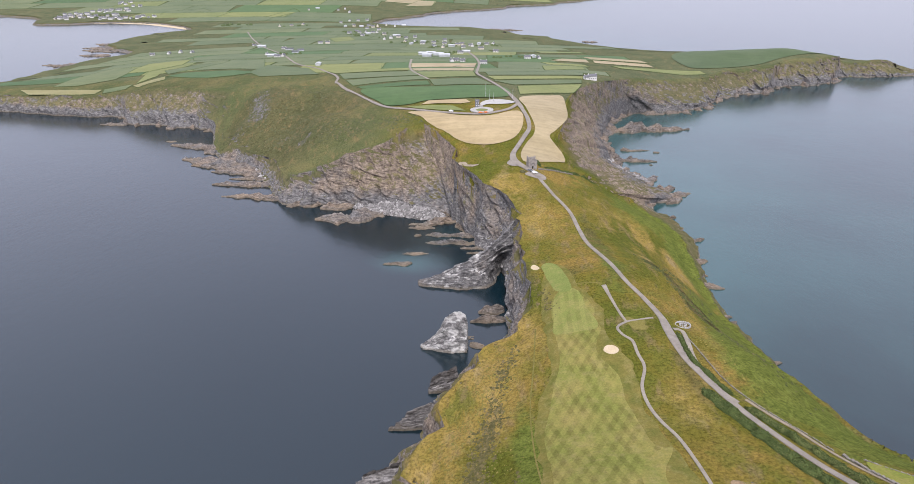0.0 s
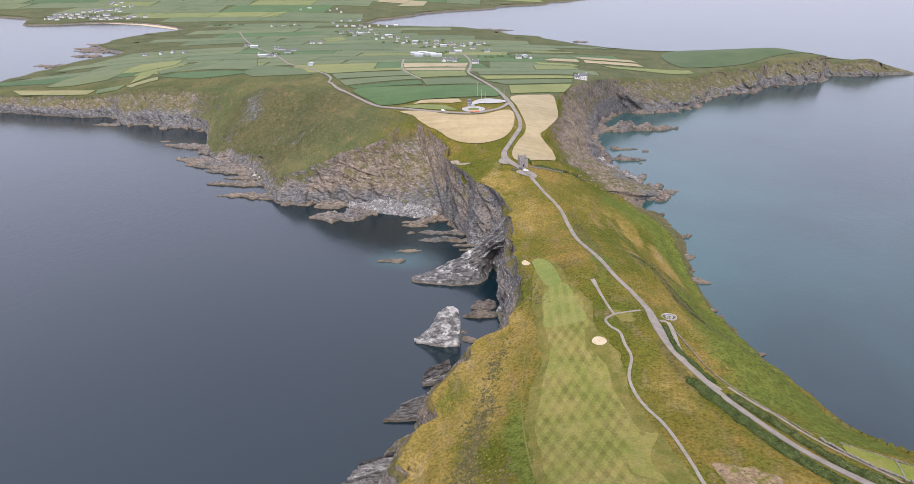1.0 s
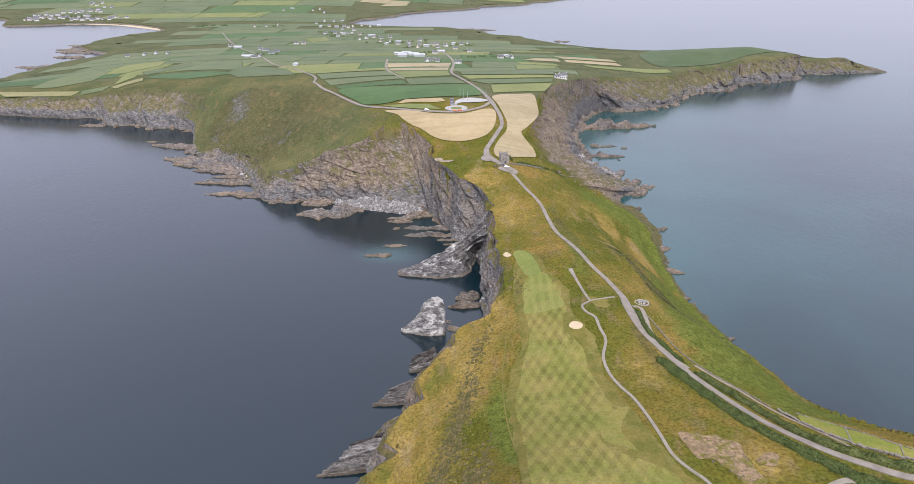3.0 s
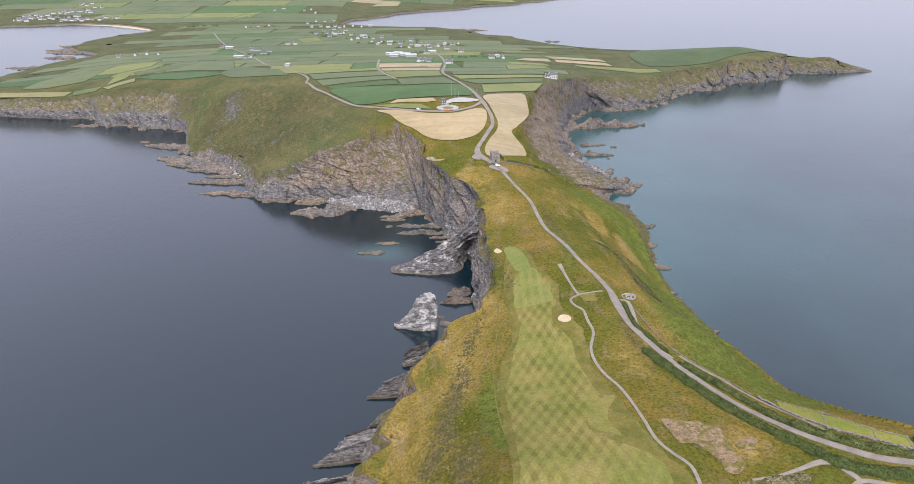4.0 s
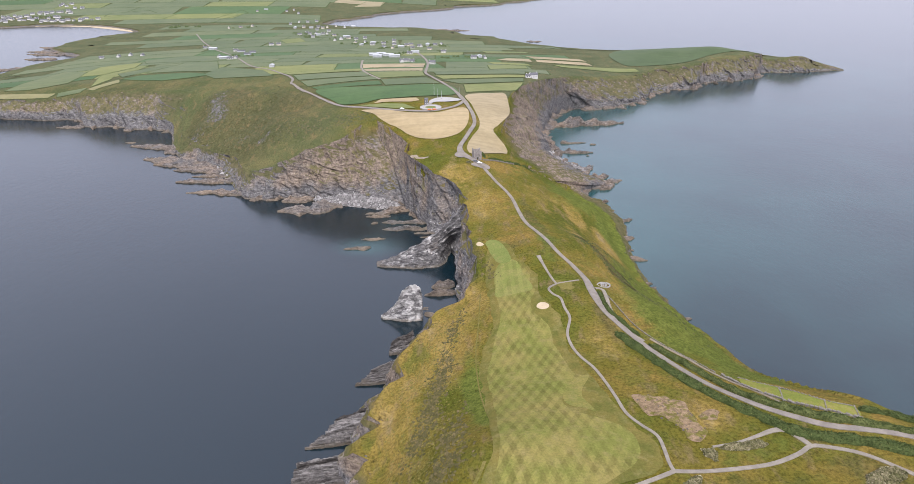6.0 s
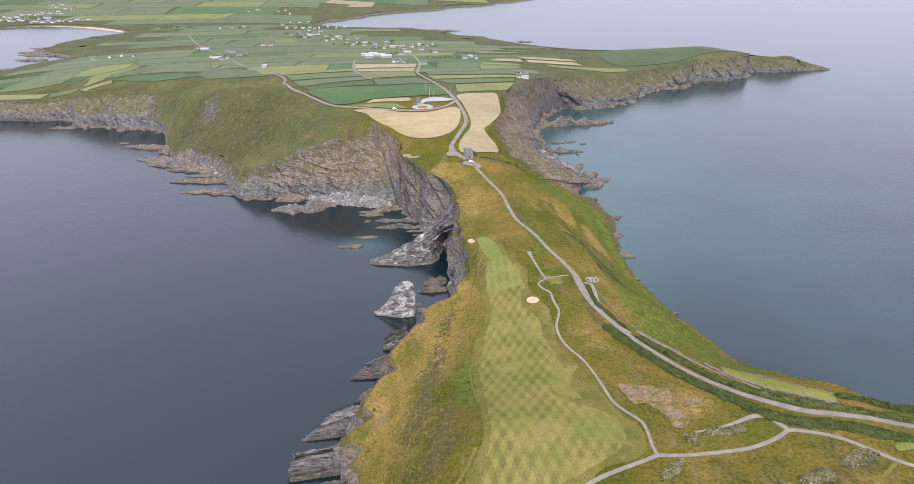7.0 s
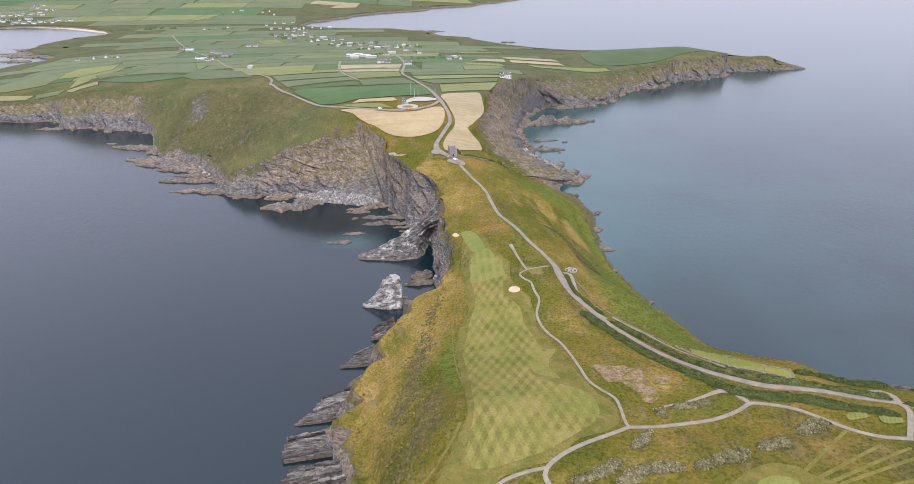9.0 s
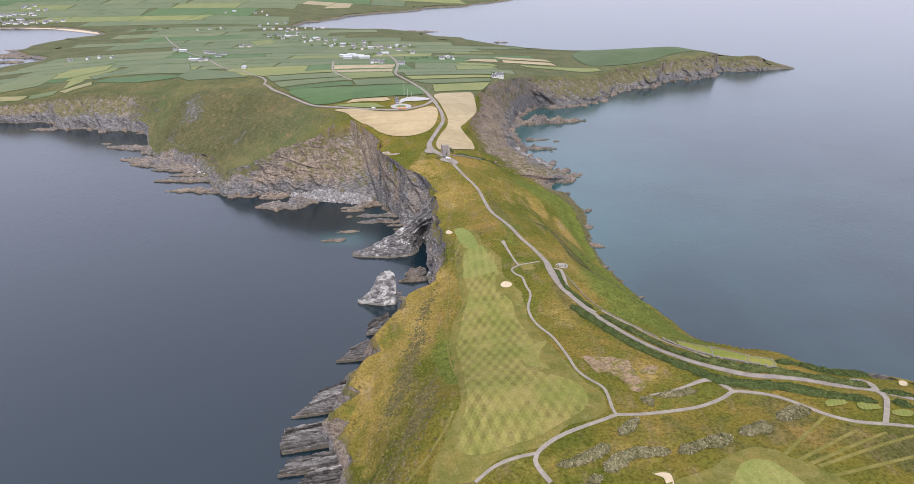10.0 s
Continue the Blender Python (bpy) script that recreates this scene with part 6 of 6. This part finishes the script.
for k, (a, b, w, h, n, g, skew) in enumerate((
    ((-57, 201), (-18, 207), (9, 12), (2, 4.5, 7, 9.5, 11), 12, 0.45, 0.42),
    ((-59, 174.5), (-16, 179.5), (9, 9.5), (6, 7.5, 8, 8.5, 9), 12, 0.3, 0.08),
    ((-57, 158), (-16, 161.5), (6, 6.5), (3.5, 4.5, 5.5, 6, 7), 8, 0.2, 0.1),
    ((-49, 148), (-16, 151), (5, 6), (3, 5, 6, 7, 8), 6, 0.25, 0.2),
    ((-36, 248), (-8, 251), (6, 9), (1.5, 3, 4.5, 7, 9), 8, 0.6, 0.4),
    ((-17, 275), (0, 280), (4, 7), (3, 5, 7, 8, 9), 6, 0.9, 0.2),
)):
    bedded(a, b, w, h, n, g, skew, "ribbed grey rock slab running out from the cliff foot", 20 + k)
for k, (a, b, w, h) in enumerate((
    ((-44, 500), (10, 511), (3, 7), 2.4), ((-40, 493), (-18, 493), (2, 4), 1.4), ((-35, 477), (-29, 478), (3, 3), 1.2), ((-26, 478), (18, 475), (3, 6), 2.2),
    ((-25, 463), (31, 464), (4, 6), 2.4), ((2, 452), (28, 452), (3, 4), 1.6), ((7, 443.5), (28, 443.5), (2, 3), 1.4), ((-42, 443), (-21, 444), (2, 4), 1.0),
    ((-55, 425), (-33, 428), (3, 7), 1.2), ((-122, 514), (-64, 526), (9, 26), 4.0), ((-122, 538), (-88, 548), (8, 16), 3.4), ((13, 355), (30, 358), (3, 5), 3.0),
    ((8, 344), (34, 347), (2, 5), 2.6), ((7, 321), (18, 316), (6, 7), 0.8), ((3, 326), (10, 327), (3, 5), 2.2),
)):
    crag("reef", a, b, (w[0] * 1.5, w[1] * 1.5), (h * 0.6, h * 1.3, h * 1.2, h * 1.5), "low ochre-banded reef rock awash in the cove", 0.6, h * 0.6, 4, 0.15, seed=40 + k, broken=0.4 if h > 2.5 else 0.6)
for k, (a, b, w, h) in enumerate((
    ((-303, 690), (-196, 664), (14, 46), 5), ((-285, 668), (-196, 652), (8, 26), 4), ((-256, 646), (-180, 640), (8, 24), 4), ((-241, 605), (-165, 602), (6, 17), 4), ((-221, 571), (-150, 566), (6, 15), 4), ((-230, 622), (-172, 622), (5, 12), 3),
    ((-338, 748), (-246, 718), (10, 26), 5), ((-352, 765), (-338, 762), (4, 6), 2), ((-474, 848), (-436, 848), (6, 12), 3), ((-180, 562), (-120, 553), (4, 12), 5),
)):
    crag("reef", a, b, w, (h * 0.5, h * 0.9, h, h * 1.4), "broad dark wave-cut rock ledge below the green shoulder", 0.7, h * 0.5, 7, 0.3, seed=60 + k, broken=0.45)
for k, (a, b, w, h, t) in enumerate((
    ((219, 716), (187, 717), (5, 9), 4, "islet"), ((217, 672), (168, 679), (4, 12), 5, "islet"), ((229, 706), (221, 706), (3, 3), 2, "islet"), ((296, 808), (188, 800), (6, 28), 12, "islet"),
    ((200, 562), (140, 560), (6, 34), 9, "reef"), ((178, 515), (160, 530), (4, 10), 4, "reef"), ((186, 459), (172, 464), (4, 10), 5, "reef"), ((177, 404), (168, 408), (4, 6), 3, "reef"), ((330, 905), (262, 915), (6, 14), 6, "reef"), ((425, 1004), (385, 990), (6, 10), 4, "reef"),
    ((-890, 1600), (-800, 1590), (20, 70), 4, "reef"), ((-840, 1345), (-755, 1350), (15, 50), 4, "reef"), ((-835, 1480), (-765, 1474), (12, 40), 4, "reef"), ((-900, 1680), (-815, 1655), (14, 46), 4, "reef"), ((-870, 1560), (-775, 1540), (12, 44), 4, "reef"), ((190, 1925), (80, 1940), (12, 46), 5, "reef"), ((352, 1664), (312, 1668), (8, 20), 4, "reef"),
    ((172, 348), (164, 350), (3, 5), 2, "reef"), ((209, 660), (205, 661), (2, 2), 1.2, "reef"),
)):
    crag(t, a, b, w, (h * 0.3, h * 0.6, h * 0.9, h), "dark rocky islet off the east shore" if t == "islet" else "jagged dark rock at the sea's edge", 0.55, h * 0.4, 5, 0.2, seed=80 + k, broken=0.45)


def boulders(name, ring, count, size, label, seed, dry=False, edge=None, material=PALE_ROCK):
    """A beach of loose boulders, each an uneven block."""
    rng = np.random.default_rng(seed)
    ring = np.array(ring, float)
    lo, hi = ring.min(0), ring.max(0)
    p = lo + (hi - lo) * rng.random((count * 6, 2))
    p = p[inside(p[:, 0], p[:, 1], ring)][:count]
    base = np.array([(1, 0, 0), (0.4, 0.9, 0.1), (-0.7, 0.7, -0.1), (-1, -0.2, 0.1), (-0.2, -1, 0), (0.7, -0.7, 0.1), (0.2, 0.1, 0.8), (-0.3, 0.2, 0.7)])
    tri = np.array([(0, 1, 6), (1, 2, 7), (1, 7, 6), (2, 3, 7), (3, 4, 7), (4, 5, 6), (4, 6, 7), (5, 0, 6)])
    q = len(p)
    s = size * (0.4 + rng.random(q) ** 2 * 1.4)
    ang = rng.random(q) * 6.28
    V = base[None] * rng.uniform(0.7, 1.25, (q, 8, 3)) * s[:, None, None]
    x = V[:, :, 0] * np.cos(ang)[:, None] - V[:, :, 1] * np.sin(ang)[:, None] + p[:, :1]
    y = V[:, :, 0] * np.sin(ang)[:, None] + V[:, :, 1] * np.cos(ang)[:, None] + p[:, 1:]
    z0 = land(p[:, 0], p[:, 1]) if dry else 0.2 + np.where(inside(p[:, 0], p[:, 1], FOOT), 0.5, 0.0) * near_line(p[:, 0], p[:, 1], FOOT)[0]
    if edge:
        z0 = 0.1 + np.clip(0.3 * (p[:, 1] - np.interp(p[:, 0], *edge)), 0, 9)
    z = V[:, :, 2] + z0[:, None]
    F = (tri[None] + 8 * np.arange(q)[:, None, None]).reshape(-1, 3)
    ob = mesh_ob(name, np.stack([x, y, z], -1).reshape(-1, 3), F, material)
    return tagged(ob, label, "boulders", kind="stuff")


boulders("boulder_beach", [(-92, 531), (-60, 521), (-22, 509), (-8, 514), (-40, 540), (-88, 550)], 2200, 1.1, "beach of pale boulders under the cove cliff", 2, edge=((-92, -60, -22, -8), (531, 521, 509, 508)))
bank_x = np.linspace(-96, -4, 24)
bank_y = np.interp(bank_x, (-92, -60, -22, -8), (532, 522, 510, 509))
bank = mesh_ob("shingle_bank", np.vstack([np.column_stack([bank_x, bank_y + s + 1.2 * grain(bank_x / 5, bank_x * 0 + s, seed=91), z - 9 * np.clip(abs(bank_x + 50) / 46 - 0.72, 0, 1) ** 1.2 * 4]) for s, z in ((-3, -1.5), (0, 0.0), (9, 2.8), (20, 6.0), (34, 9.0))]), quads(5, 24), PALE_ROCK)
tagged(bank, "bank of grey shingle under the cove cliff", "shingle", kind="structure")
boulders("scattered_stones", SCRAPE, 110, 0.36, "dark stones strewn over scraped earth", 5, True, material=make_plain("dark_field_stone", (0.06, 0.052, 0.045), (0.12, 0.1, 0.085), 1.0))
boulders("scree", [(190, 600), (176, 640), (170, 690), (172, 730), (180, 770), (170, 772), (160, 730), (158, 690), (164, 640), (176, 598)], 260, 2.0, "fallen blocks along the foot of the east cliff", 6)
boulders("scree", [(-300, 700), (-210, 668), (-180, 610), (-160, 575), (-170, 566), (-200, 610), (-225, 655), (-305, 690)], 160, 1.6, "loose blocks on the wave-cut ledges", 7)

# broken rocks all along the foot of the eastern and northern cliffs
random.seed(31)
for a, b, every, reach, high in ((n3 + 5, n3 + 10, 42, 11, 3.4), (n3 + 11, n4, 15, 20, 6.5), (n4, n4 + 10, 26, 22, 6.0), (n1 - 12, n1 - 6, 30, 16, 5.0), (n1 - 1, n1 + 7, 13, 12, 4.0)):
    i, last = KNOT[a], None
    for i in range(KNOT[a], KNOT[b]):
        if last is not None and np.hypot(*(FOOT[i] - last)) < every * random.uniform(0.7, 1.3):
            continue
        last = FOOT[i]
        out = FOOT[i] - BRINK[i]
        out = out / max(np.hypot(*out), 1)
        sway = random.uniform(-0.5, 0.5)
        out = np.array((out[0] - sway * out[1], out[1] + sway * out[0]))
        r, h = reach * random.uniform(0.5, 1.3), high * random.uniform(0.5, 1.3)
        tip, root = FOOT[i] + out * r * 0.7, FOOT[i] - out * r * 0.6
        crag("reef", tip, root, (r * 0.25, r * random.uniform(0.6, 1.1)), (h * 0.3, h * 0.7, h, h * 1.3), "jagged grey-brown rock at the foot of the cliff", random.uniform(0.4, 0.7), h * 0.4, 5, 0.25, seed=130 + i, broken=0.5)
